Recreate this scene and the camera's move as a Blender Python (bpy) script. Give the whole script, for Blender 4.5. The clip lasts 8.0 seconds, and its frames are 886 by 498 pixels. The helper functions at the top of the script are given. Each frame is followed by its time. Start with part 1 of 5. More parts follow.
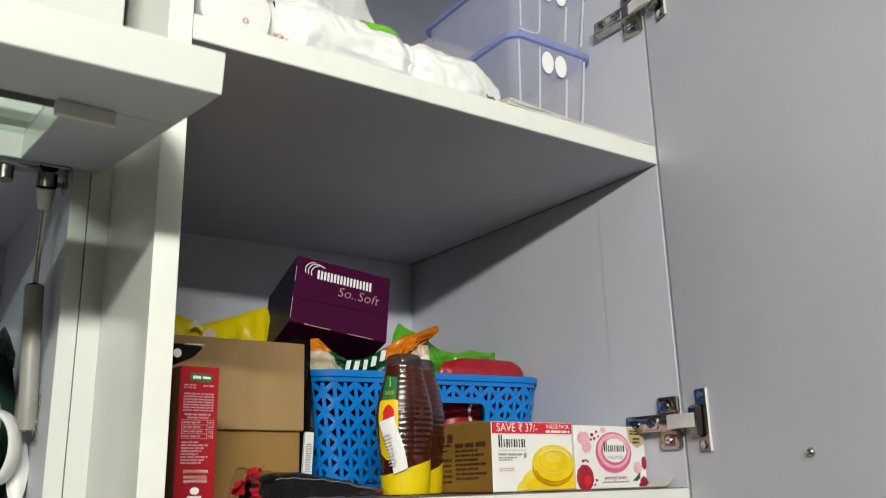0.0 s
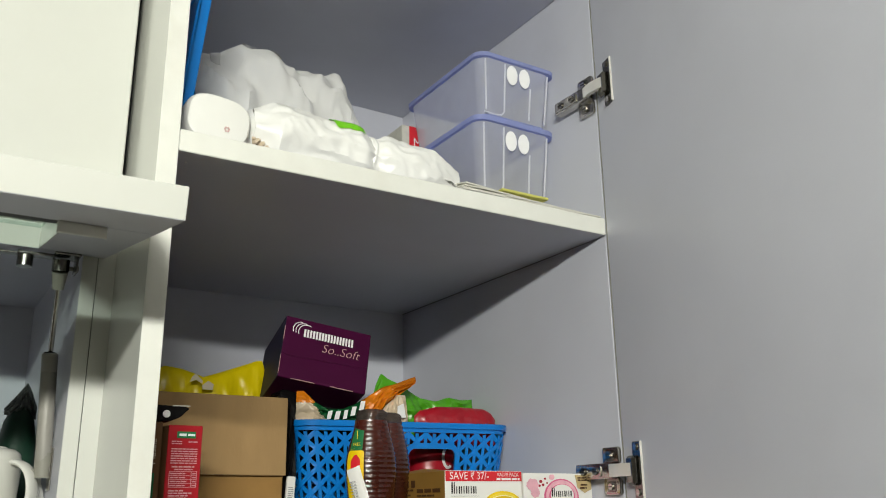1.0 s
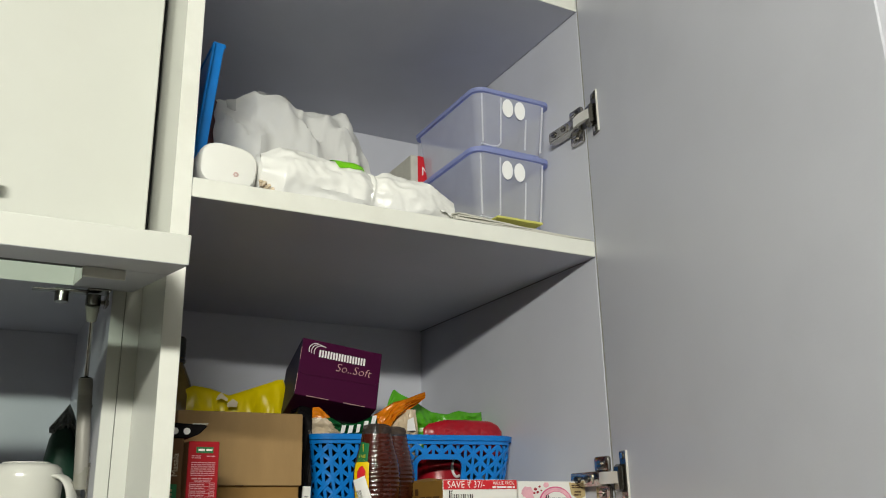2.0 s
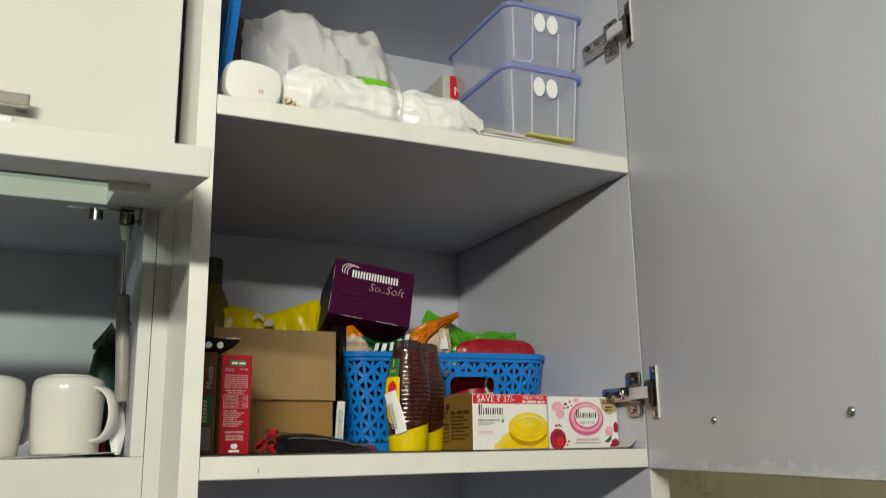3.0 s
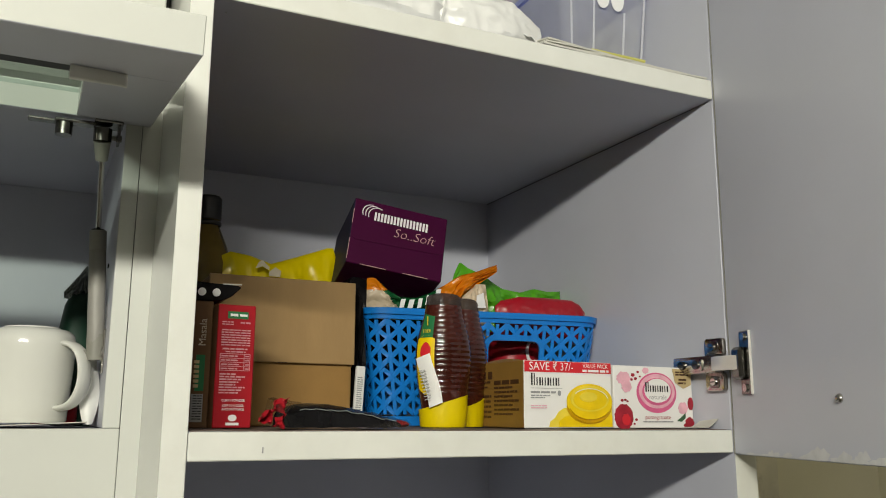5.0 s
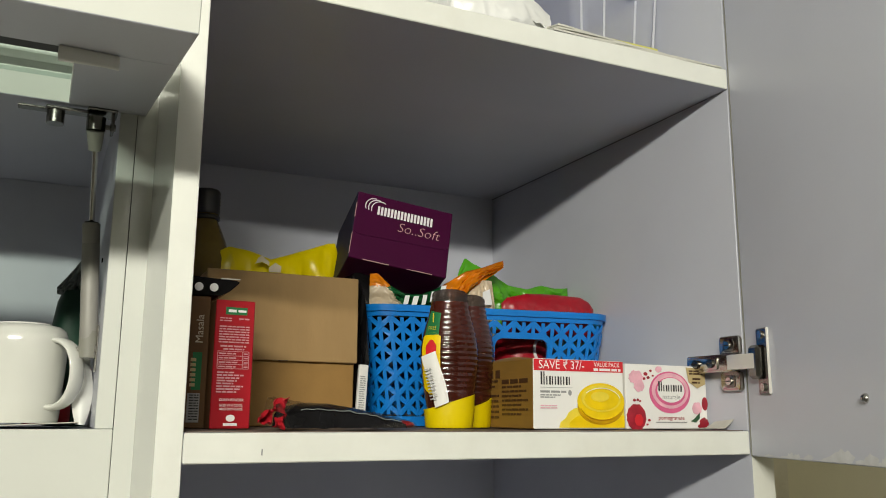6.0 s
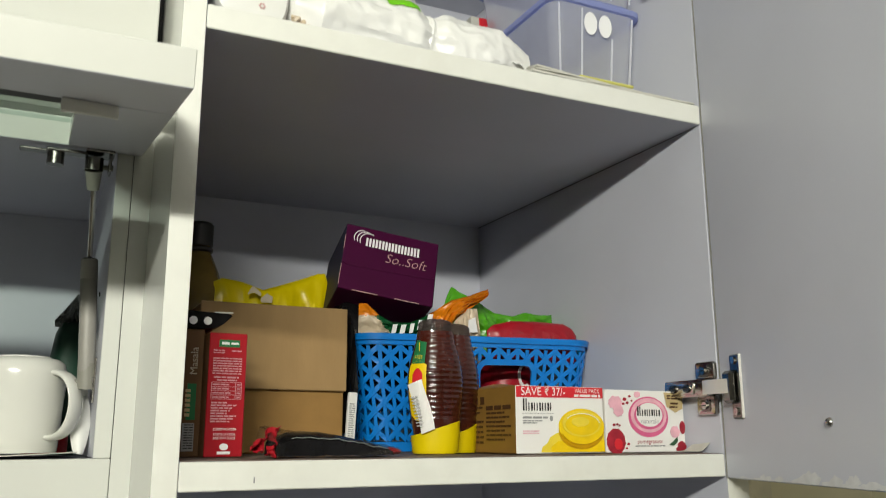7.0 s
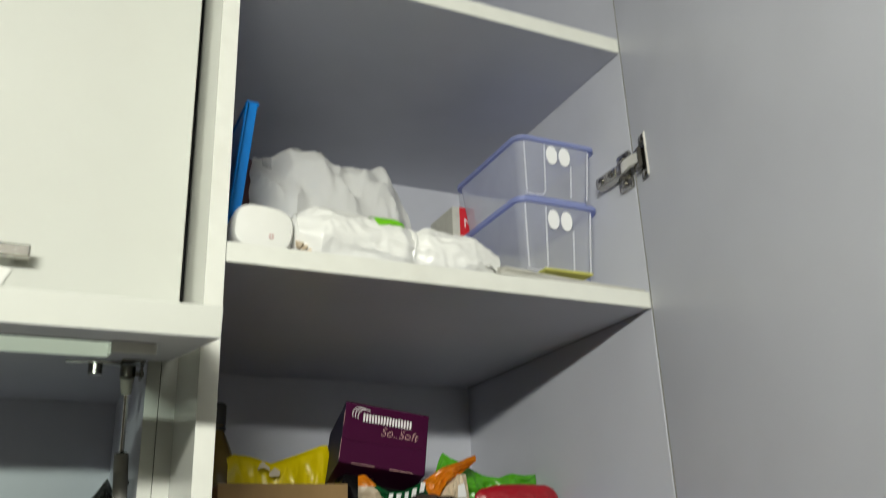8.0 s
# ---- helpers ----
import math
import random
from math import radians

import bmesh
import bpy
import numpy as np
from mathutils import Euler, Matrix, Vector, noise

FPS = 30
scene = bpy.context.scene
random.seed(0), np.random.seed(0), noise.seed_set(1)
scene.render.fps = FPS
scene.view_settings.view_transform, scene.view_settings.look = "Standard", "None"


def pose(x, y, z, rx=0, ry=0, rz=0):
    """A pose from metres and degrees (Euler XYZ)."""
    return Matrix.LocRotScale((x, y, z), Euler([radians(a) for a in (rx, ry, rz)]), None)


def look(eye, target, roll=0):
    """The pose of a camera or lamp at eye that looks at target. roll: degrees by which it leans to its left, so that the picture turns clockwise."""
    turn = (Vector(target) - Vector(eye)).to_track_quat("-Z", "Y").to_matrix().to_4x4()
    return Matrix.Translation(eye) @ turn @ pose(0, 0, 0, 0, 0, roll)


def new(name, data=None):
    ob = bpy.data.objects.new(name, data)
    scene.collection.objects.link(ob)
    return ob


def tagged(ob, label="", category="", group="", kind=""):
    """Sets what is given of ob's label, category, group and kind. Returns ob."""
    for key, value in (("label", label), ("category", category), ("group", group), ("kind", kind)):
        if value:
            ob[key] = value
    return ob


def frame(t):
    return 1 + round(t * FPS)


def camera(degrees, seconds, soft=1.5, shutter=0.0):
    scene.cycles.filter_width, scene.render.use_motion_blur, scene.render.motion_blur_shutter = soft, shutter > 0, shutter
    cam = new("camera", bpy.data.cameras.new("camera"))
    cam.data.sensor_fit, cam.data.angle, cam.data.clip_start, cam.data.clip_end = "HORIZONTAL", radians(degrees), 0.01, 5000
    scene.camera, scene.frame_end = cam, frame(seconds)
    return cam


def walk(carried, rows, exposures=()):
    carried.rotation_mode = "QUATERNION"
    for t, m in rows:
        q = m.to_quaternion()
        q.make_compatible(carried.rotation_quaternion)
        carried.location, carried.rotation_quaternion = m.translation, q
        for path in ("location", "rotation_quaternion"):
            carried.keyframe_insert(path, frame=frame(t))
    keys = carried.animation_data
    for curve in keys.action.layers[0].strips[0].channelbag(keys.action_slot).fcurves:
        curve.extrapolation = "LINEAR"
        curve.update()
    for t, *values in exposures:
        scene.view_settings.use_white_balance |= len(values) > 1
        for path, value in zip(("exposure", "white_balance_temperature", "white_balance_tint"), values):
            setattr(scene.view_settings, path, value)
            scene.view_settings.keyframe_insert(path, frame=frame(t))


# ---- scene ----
cam = camera(55.2, 8.0, soft=1.0, shutter=0.35)
PATH = [
    (0, (0.015, 0.003, 1.51), (1.118, 1.583, 2.044), -1.5),
    (0.5, (0.007, -0.066, 1.52), (1.087, 1.515, 2.101), -1.4),
    (1, (0.016, -0.142, 1.529), (1.037, 1.477, 2.109), -0.9),
    (1.5, (0.02, -0.199, 1.533), (0.985, 1.448, 2.127), -0.9),
    (1.7, (0.023, -0.222, 1.53), (0.971, 1.43, 2.14), -1.1),
    (2.8, (0.048, -0.258, 1.513), (0.882, 1.492, 2.006), -1.2),
    (3, (0.054, -0.247, 1.507), (0.883, 1.516, 1.959), -0.9),
    (3.5, (0.066, -0.214, 1.504), (0.886, 1.57, 1.887), -0.3),
    (4, (0.073, -0.157, 1.51), (0.899, 1.624, 1.894), 0.0),
    (4.5, (0.082, -0.102, 1.512), (0.914, 1.675, 1.899), 0.3),
    (5, (0.091, -0.063, 1.512), (0.925, 1.713, 1.899), 0.3),
    (6.5, (0.099, -0.033, 1.514), (0.933, 1.744, 1.9), 0.4),
    (7, (0.091, -0.068, 1.517), (0.935, 1.692, 1.95), -0.2),
    (7.5, (0.071, -0.126, 1.526), (0.9, 1.616, 2.054), -0.8),
    (8, (0.046, -0.207, 1.554), (0.86, 1.48, 2.256), -2.2),
]
EXPOSURES = [
    (0, 0.42, 6300, 14), (0.5, 0.37, 6330, 13), (1.5, 0.22, 6420, 11), (3, 0.08, 6600, 11), (4, 0.04, 6620, 12), (5, 0.14, 6620, 12),
    (6.5, 0.32, 6580, 11), (7.0, 0.30, 6500, 11), (7.5, 0.28, 6500, 10), (8, 0.15, 6400, 10),
]
walk(cam, [(t, look(eye, target, roll)) for t, eye, target, roll in PATH], EXPOSURES)

# ---- light ----
world = bpy.data.worlds.new("world")
scene.world = world
world.use_nodes = True
world.node_tree.nodes["Background"].inputs["Color"].default_value = (0.75, 0.8, 0.9, 1)
world.node_tree.nodes["Background"].inputs["Strength"].default_value = 0.01


def area_lamp(name, m, sx, sy, watts, colour):
    data = bpy.data.lights.new(name, "AREA")
    data.shape, data.size, data.size_y, data.energy, data.color = "RECTANGLE", sx, sy, watts, colour
    ob = new(name, data)
    ob.matrix_world = m
    return ob


TUBE = (-0.28, -1.01, 2.09)
area_lamp("tube_lamp_light", look((TUBE[0], TUBE[1] + 0.03, TUBE[2] - 0.005), (0.3, 0.7, 1.6)), 1.15, 0.03, 44.5, (1.0, 1.0, 0.88))
# second lamp is added, unseen, to whiten the backsplash
area_lamp("under_cabinet_light", pose(-0.2, 0.93, 1.425, 0, 0, 0), 0.6, 0.03, 8.0, (1.0, 0.97, 0.88))


# ---- materials ----
def material(name, colour, rough=0.5, metal=0.0, vary=0.06, scale=30.0, bump=0.0, bump_scale=200.0, spec=0.5,
             trans=0.0, alpha=1.0, stain=None, stain_scale=6.0, stain_amount=0.3, coat=0.0, ior=1.45, stretch=(1, 1, 1)):
    m = bpy.data.materials.new(name)
    m.use_nodes = True
    t = m.node_tree
    b = t.nodes["Principled BSDF"]
    b.inputs["Roughness"].default_value, b.inputs["Metallic"].default_value = rough, metal
    b.inputs["Specular IOR Level"].default_value, b.inputs["IOR"].default_value = spec, ior
    b.inputs["Transmission Weight"].default_value, b.inputs["Alpha"].default_value = trans, alpha
    b.inputs["Coat Weight"].default_value = coat
    co = t.nodes.new("ShaderNodeTexCoord")
    mp = t.nodes.new("ShaderNodeMapping")
    mp.inputs["Scale"].default_value = stretch
    t.links.new(co.outputs["Object"], mp.inputs["Vector"])
    n = t.nodes.new("ShaderNodeTexNoise")
    n.inputs["Scale"].default_value, n.inputs["Detail"].default_value = scale, 5
    t.links.new(mp.outputs["Vector"], n.inputs["Vector"])
    r = t.nodes.new("ShaderNodeValToRGB")
    r.color_ramp.elements[0].position, r.color_ramp.elements[1].position = 0.3, 0.7
    r.color_ramp.elements[0].color = (*[c * (1 - vary) for c in colour], 1)
    r.color_ramp.elements[1].color = (*[min(1, c * (1 + vary)) for c in colour], 1)
    t.links.new(n.outputs["Fac"], r.inputs["Fac"])
    out = r.outputs["Color"]
    if stain:
        n2 = t.nodes.new("ShaderNodeTexNoise")
        n2.inputs["Scale"].default_value, n2.inputs["Detail"].default_value, n2.inputs["Roughness"].default_value = stain_scale, 8, 0.65
        t.links.new(mp.outputs["Vector"], n2.inputs["Vector"])
        r2 = t.nodes.new("ShaderNodeMapRange")
        r2.inputs["From Min"].default_value, r2.inputs["From Max"].default_value = 0.5, 0.75
        r2.inputs["To Max"].default_value = stain_amount
        t.links.new(n2.outputs["Fac"], r2.inputs["Value"])
        mix = t.nodes.new("ShaderNodeMix")
        mix.data_type = "RGBA"
        t.links.new(r2.outputs["Result"], mix.inputs["Factor"])
        t.links.new(out, mix.inputs["A"])
        mix.inputs["B"].default_value = (*stain, 1)
        out = mix.outputs["Result"]
        mr = t.nodes.new("ShaderNodeMapRange")
        mr.inputs["To Min"].default_value, mr.inputs["To Max"].default_value = rough * 0.9, min(1, rough * 1.25)
        t.links.new(n2.outputs["Fac"], mr.inputs["Value"])
        t.links.new(mr.outputs["Result"], b.inputs["Roughness"])
    t.links.new(out, b.inputs["Base Color"])
    if bump:
        n3 = t.nodes.new("ShaderNodeTexNoise")
        n3.inputs["Scale"].default_value, n3.inputs["Detail"].default_value = bump_scale, 4
        t.links.new(mp.outputs["Vector"], n3.inputs["Vector"])
        bp = t.nodes.new("ShaderNodeBump")
        bp.inputs["Strength"].default_value, bp.inputs["Distance"].default_value = bump, 0.001
        t.links.new(n3.outputs["Fac"], bp.inputs["Height"])
        t.links.new(bp.outputs["Normal"], b.inputs["Normal"])
    return m


def clear_plastic(name, colour, haze, rough=0.25):
    """Thin translucent plastic: part clear, part tinted and scattering."""
    m = bpy.data.materials.new(name)
    m.use_nodes = True
    t = m.node_tree
    b = t.nodes["Principled BSDF"]
    b.inputs["Base Color"].default_value, b.inputs["Roughness"].default_value = (*colour, 1), rough
    co = t.nodes.new("ShaderNodeTexCoord")
    n = t.nodes.new("ShaderNodeTexNoise")
    n.inputs["Scale"].default_value, n.inputs["Detail"].default_value = 25, 4
    t.links.new(co.outputs["Object"], n.inputs["Vector"])
    mr = t.nodes.new("ShaderNodeMapRange")
    mr.inputs["To Min"].default_value, mr.inputs["To Max"].default_value = max(0, haze - 0.04), min(1, haze + 0.04)
    t.links.new(n.outputs["Fac"], mr.inputs["Value"])
    tr = t.nodes.new("ShaderNodeBsdfTransparent")
    tr.inputs["Color"].default_value = (*[0.4 + 0.6 * c for c in colour], 1)
    tl = t.nodes.new("ShaderNodeBsdfTranslucent")
    tl.inputs["Color"].default_value = (*colour, 1)
    m1 = t.nodes.new("ShaderNodeMixShader")
    m1.inputs["Fac"].default_value = 0.45
    t.links.new(b.outputs[0], m1.inputs[1])
    t.links.new(tl.outputs[0], m1.inputs[2])
    m2 = t.nodes.new("ShaderNodeMixShader")
    t.links.new(mr.outputs["Result"], m2.inputs["Fac"])
    t.links.new(tr.outputs[0], m2.inputs[1])
    t.links.new(m1.outputs[0], m2.inputs[2])
    t.links.new(m2.outputs[0], t.nodes["Material Output"].inputs["Surface"])
    return m


def glow(name, colour, strength):
    m = bpy.data.materials.new(name)
    m.use_nodes = True
    b = m.node_tree.nodes["Principled BSDF"]
    b.inputs["Base Color"].default_value = (0.9, 0.9, 0.88, 1)
    b.inputs["Emission Color"].default_value, b.inputs["Emission Strength"].default_value = (*colour, 1), strength
    return m


LAV = material("lavender_laminate", (0.525, 0.535, 0.598), 0.34, vary=0.03, scale=12, bump=0.06, bump_scale=420, stain=(0.465, 0.48, 0.535), stain_scale=3.0, stain_amount=0.35)
WHITE = material("white_laminate", (0.635, 0.645, 0.60), 0.14, vary=0.015, scale=8, bump=0.03, bump_scale=300, stain=(0.61, 0.60, 0.545), stain_scale=5.0, stain_amount=0.25)
EDGE = material("white_edge_band", (0.74, 0.745, 0.69), 0.34, vary=0.03, scale=40, bump=0.08, bump_scale=150, stain=(0.62, 0.60, 0.52), stain_scale=14.0, stain_amount=0.35)
CHIP = material("bare_white_scrape", (0.62, 0.62, 0.625), 0.7, vary=0.08, scale=90, bump=0.3)
# paint of the unseen walls, darker than real so less light bounces
ROOMPAINT = material("darkened_wall_paint", (0.23, 0.22, 0.19), 0.7, vary=0.05, scale=4, bump=0.1, bump_scale=100)
WALLPAINT = material("cream_wall_paint", (0.70, 0.66, 0.50), 0.6, vary=0.04, scale=5, bump=0.1, bump_scale=120, stain=(0.60, 0.56, 0.41), stain_scale=2.0)
CEIL = material("greyed_ceiling_paint", (0.48, 0.48, 0.46), 0.8, vary=0.02, scale=4)
FLOORM = material("darkened_floor_tile", (0.115, 0.108, 0.10), 0.25, vary=0.08, scale=6)
TILE = material("patterned_grey_tile", (0.66, 0.62, 0.50), 0.3, vary=0.10, scale=18, stain=(0.17, 0.14, 0.10), stain_scale=16.0, stain_amount=0.85)
CHROME = material("nickel_plated_steel", (0.50, 0.48, 0.44), 0.2, 1.0, vary=0.1, scale=60)
NICKEL = material("bright_nickel", (0.86, 0.84, 0.78), 0.42, 0.55, vary=0.05)
DARKSTEEL = material("dark_steel", (0.20, 0.19, 0.175), 0.24, 1.0, vary=0.2, scale=60)
GREYMETAL = material("grey_painted_metal", (0.29, 0.28, 0.25), 0.5, 0.1, vary=0.05, scale=40)
GREYPLASTIC = material("grey_plastic", (0.24, 0.235, 0.20), 0.45, vary=0.05)
WHITEPLASTIC = material("white_plastic", (0.75, 0.75, 0.71), 0.4, vary=0.02)
POLISHED = material("polished_steel", (0.62, 0.60, 0.56), 0.08, 1.0, vary=0.03)
JOINT = material("dark_joint_line", (0.13, 0.13, 0.14), 0.6, vary=0.3, scale=60)
# black rubber, and the shade of gaps, slots and holes put into colour
RUBBER_AND_GAP = material("black_rubber_and_gap", (0.015, 0.015, 0.015), 0.6)


def pane_glass(name, tint):
    """Thin sheet glass: tinted straight transmission with a sharp reflection."""
    m = bpy.data.materials.new(name)
    m.use_nodes = True
    t = m.node_tree
    t.nodes.remove(t.nodes["Principled BSDF"])
    tr = t.nodes.new("ShaderNodeBsdfTransparent")
    tr.inputs["Color"].default_value = (*tint, 1)
    gl = t.nodes.new("ShaderNodeBsdfGlossy")
    gl.inputs["Roughness"].default_value = 0.04
    mx = t.nodes.new("ShaderNodeMixShader")
    mx.inputs["Fac"].default_value = 0.10
    t.links.new(tr.outputs[0], mx.inputs[1])
    t.links.new(gl.outputs[0], mx.inputs[2])
    t.links.new(mx.outputs[0], t.nodes["Material Output"].inputs["Surface"])
    return m


GLASSM = pane_glass("green_tinted_glass", (0.82, 0.88, 0.855))
CERAMIC = material("white_glazed_ceramic", (0.67, 0.67, 0.62), 0.12, vary=0.015, scale=15, coat=0.3)
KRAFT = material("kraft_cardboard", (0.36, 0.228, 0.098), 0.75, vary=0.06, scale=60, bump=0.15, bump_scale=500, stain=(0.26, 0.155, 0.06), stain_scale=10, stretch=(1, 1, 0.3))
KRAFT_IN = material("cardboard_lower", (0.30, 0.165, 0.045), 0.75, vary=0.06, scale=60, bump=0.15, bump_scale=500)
PLUM = material("plum_card", (0.048, 0.0015, 0.027), 0.5, spec=0.15, vary=0.08, scale=25, bump=0.05)
NAVY = material("dark_blue_card", (0.014, 0.012, 0.035), 0.6, spec=0.3, vary=0.1, scale=25)
BLUEP = material("blue_plastic", (0.002, 0.185, 0.60), 0.33, vary=0.06, scale=18, bump=0.05)
REDCARD = material("red_card", (0.34, 0.010, 0.017), 0.42, spec=0.25, vary=0.06, scale=20)
BROWNCARD = material("brown_printed_card", (0.13, 0.065, 0.027), 0.45, spec=0.25, vary=0.12, scale=20)
GOLDCARD = material("golden_brown_card", (0.25, 0.135, 0.028), 0.42, vary=0.10, scale=30)
WHITECARD = material("white_glossy_card", (0.80, 0.79, 0.76), 0.3, vary=0.02, scale=20)
INK_WHITE = material("white_ink", (0.82, 0.81, 0.80), 0.4, vary=0.02)
INK_PALE = material("pale_pink_ink", (0.62, 0.38, 0.36), 0.4, vary=0.05)
INK_BLACK = material("black_ink", (0.02, 0.02, 0.02), 0.4)
INK_GREY = material("grey_ink", (0.30, 0.30, 0.30), 0.4)
INK_CREAM = material("cream_ink", (0.55, 0.48, 0.36), 0.4, vary=0.05)
INK_BROWN = material("brown_ink", (0.07, 0.03, 0.01), 0.5)
INK_RED = material("red_ink", (0.62, 0.02, 0.03), 0.35, vary=0.05)
INK_DARKRED = material("dark_red_ink", (0.33, 0.015, 0.03), 0.35, vary=0.25, scale=120)
INK_GREEN = material("green_ink", (0.01, 0.16, 0.05), 0.4, vary=0.08)
INK_YELLOW = material("yellow_ink", (0.80, 0.56, 0.0), 0.35, vary=0.12, scale=45)
INK_AMBER = material("amber_ink", (0.56, 0.31, 0.0), 0.35, vary=0.15, scale=60)
INK_LEMON = material("pale_lemon_ink", (0.80, 0.62, 0.05), 0.35, vary=0.1, scale=50)
INK_PINK = material("pink_ink", (0.66, 0.12, 0.26), 0.35, vary=0.12, scale=60)
INK_ROSE = material("pale_rose_ink", (0.78, 0.42, 0.50), 0.35, vary=0.15, scale=80)
INK_FADED = material("faded_rose_ink", (0.56, 0.27, 0.30), 0.4, vary=0.15, scale=80)
INK_TAN = material("tan_sticker", (0.52, 0.40, 0.20), 0.5, vary=0.05)
LEAFINK = material("dark_leaf_ink", (0.03, 0.09, 0.04), 0.4)
HONEY = material("dark_honey_plastic", (0.050, 0.009, 0.005), 0.12, vary=0.3, scale=20, coat=0.4)
CLEARTOP = clear_plastic("clear_bottle_top", (0.13, 0.10, 0.09), 0.5, 0.08)
YELLOWP = material("yellow_plastic", (0.72, 0.55, 0.0), 0.35, vary=0.04)
YELLOWF = material("yellow_film", (0.70, 0.55, 0.0), 0.28, vary=0.06, scale=25, bump=0.4, bump_scale=60)
ORANGEF = material("orange_film", (0.62, 0.18, 0.005), 0.25, vary=0.15, scale=40, bump=0.5, bump_scale=90)
GREENF = material("bright_green_film", (0.08, 0.34, 0.015), 0.25, vary=0.15, scale=30, bump=0.5, bump_scale=80)
LIMEF = material("lime_sticker", (0.17, 0.55, 0.01), 0.35, vary=0.06, scale=30)
DGREENF = material("dark_green_film", (0.005, 0.075, 0.022), 0.25, vary=0.2, scale=30, bump=0.4, bump_scale=80)
REDF = material("red_film", (0.34, 0.008, 0.018), 0.28, vary=0.1, scale=25, bump=0.3, bump_scale=60)
BEIGEF = material("beige_film", (0.55, 0.45, 0.32), 0.3, vary=0.2, scale=40)
BLACKF = material("black_film", (0.006, 0.0055, 0.006), 0.26, spec=0.22, vary=0.3, scale=40, bump=0.6, bump_scale=120)
CLEARF = clear_plastic("clear_film", (0.62, 0.58, 0.52), 0.05, 0.08)
OILB = material("amber_oil_bottle", (0.25, 0.17, 0.035), 0.12, vary=0.45, scale=18, coat=0.4, trans=0.35)
CAPDARK = material("dark_cap_plastic", (0.02, 0.018, 0.016), 0.35, vary=0.1)
LINER = material("brown_shelf_paper", (0.16, 0.12, 0.10), 0.6, vary=0.15, scale=20)
PAPER = material("newsprint_paper", (0.56, 0.55, 0.49), 0.7, vary=0.06, scale=40, stain=(0.35, 0.34, 0.32), stain_scale=60, stain_amount=0.4)
YPAPER = material("yellow_paper", (0.58, 0.56, 0.14), 0.6, vary=0.04)
TUBM = clear_plastic("bluish_clear_plastic", (0.92, 0.93, 0.965), 0.42, 0.16)
TUBRIB = clear_plastic("frosted_rib_plastic", (0.90, 0.91, 0.95), 0.75, 0.25)
TUBRIM = clear_plastic("blue_rim_plastic", (0.50, 0.56, 0.90), 0.60, 0.3)
STICKER = material("white_sticker", (0.88, 0.88, 0.88), 0.5, vary=0.0)
WRAP = material("white_plastic_wrap", (0.80, 0.80, 0.77), 0.30, vary=0.02, scale=20, bump=0.3, bump_scale=70)
CARRY = clear_plastic("frosted_carrier_bag", (0.92, 0.92, 0.91), 0.86, 0.55)
BAGPRINT = material("grey_bag_print", (0.42, 0.42, 0.42), 0.4, vary=0.1)
MAROON = material("dark_maroon_plastic", (0.06, 0.012, 0.015), 0.35, vary=0.2)
GREENC = material("dark_green_cloth", (0.003, 0.032, 0.016), 0.6, vary=0.2, scale=60, bump=0.3)
GREYF = material("grey_film", (0.19, 0.21, 0.20), 0.35, vary=0.1)


# ---- mesh helpers ----
ORIGIN = {}


def thing(name, at, label, category, group="", rot=(0, 0, 0)):
    """An Empty at a thing's base; parts are given in its own axes when rot is set, else in world metres."""
    ob = new(name)
    ob.empty_display_size = 0.02
    ob.matrix_world = pose(*at, *rot)
    ORIGIN[ob.name] = Vector(at) if rot == (0, 0, 0) else Vector((0, 0, 0))
    return tagged(ob, label, category, group)


def local_thing(name, at, label, category, group="", rot=(0, 0, 0)):
    ob = thing(name, at, label, category, group, rot)
    ORIGIN[ob.name] = Vector((0, 0, 0))
    return ob


def part(name, bm, mat, parent=None, label="", smooth=False, pick=None):
    """Links a bmesh as one mesh object under a thing or part. mat: a material or a list; pick(face) gives its slot."""
    me = bpy.data.meshes.new(name)
    off = ORIGIN[parent.name] if parent else Vector((0, 0, 0))
    bmesh.ops.recalc_face_normals(bm, faces=bm.faces)
    if pick:
        for f in bm.faces:
            f.material_index = pick(f)
    for f in bm.faces:
        f.smooth = smooth
    bmesh.ops.translate(bm, verts=bm.verts, vec=-off)
    bm.to_mesh(me)
    bm.free()
    for m in (mat if isinstance(mat, list) else [mat]):
        me.materials.append(m)
    ob = new(name, me)
    ob.parent = parent
    if parent:
        ORIGIN[ob.name] = off
    if label:
        ob["label"] = label
    if smooth:
        me.set_sharp_from_angle(angle=radians(38))
    return ob


def box(x0, x1, y0, y1, z0, z1, bevel=0.0008, seg=1):
    bm = bmesh.new()
    bmesh.ops.create_cube(bm, size=1)
    for v in bm.verts:
        v.co = Vector(((x0 + x1) / 2 + v.co.x * (x1 - x0), (y0 + y1) / 2 + v.co.y * (y1 - y0), (z0 + z1) / 2 + v.co.z * (z1 - z0)))
    if bevel:
        bmesh.ops.bevel(bm, geom=bm.edges[:], offset=bevel, segments=seg, affect="EDGES", profile=0.5)
    return bm


def moved(bm, m):
    bmesh.ops.transform(bm, matrix=m, verts=bm.verts)
    return bm


def joined(*bms):
    out = bms[0]
    for b in bms[1:]:
        me = bpy.data.meshes.new("tmp")
        b.to_mesh(me)
        out.from_mesh(me)
        b.free()
        bpy.data.meshes.remove(me)
    return out


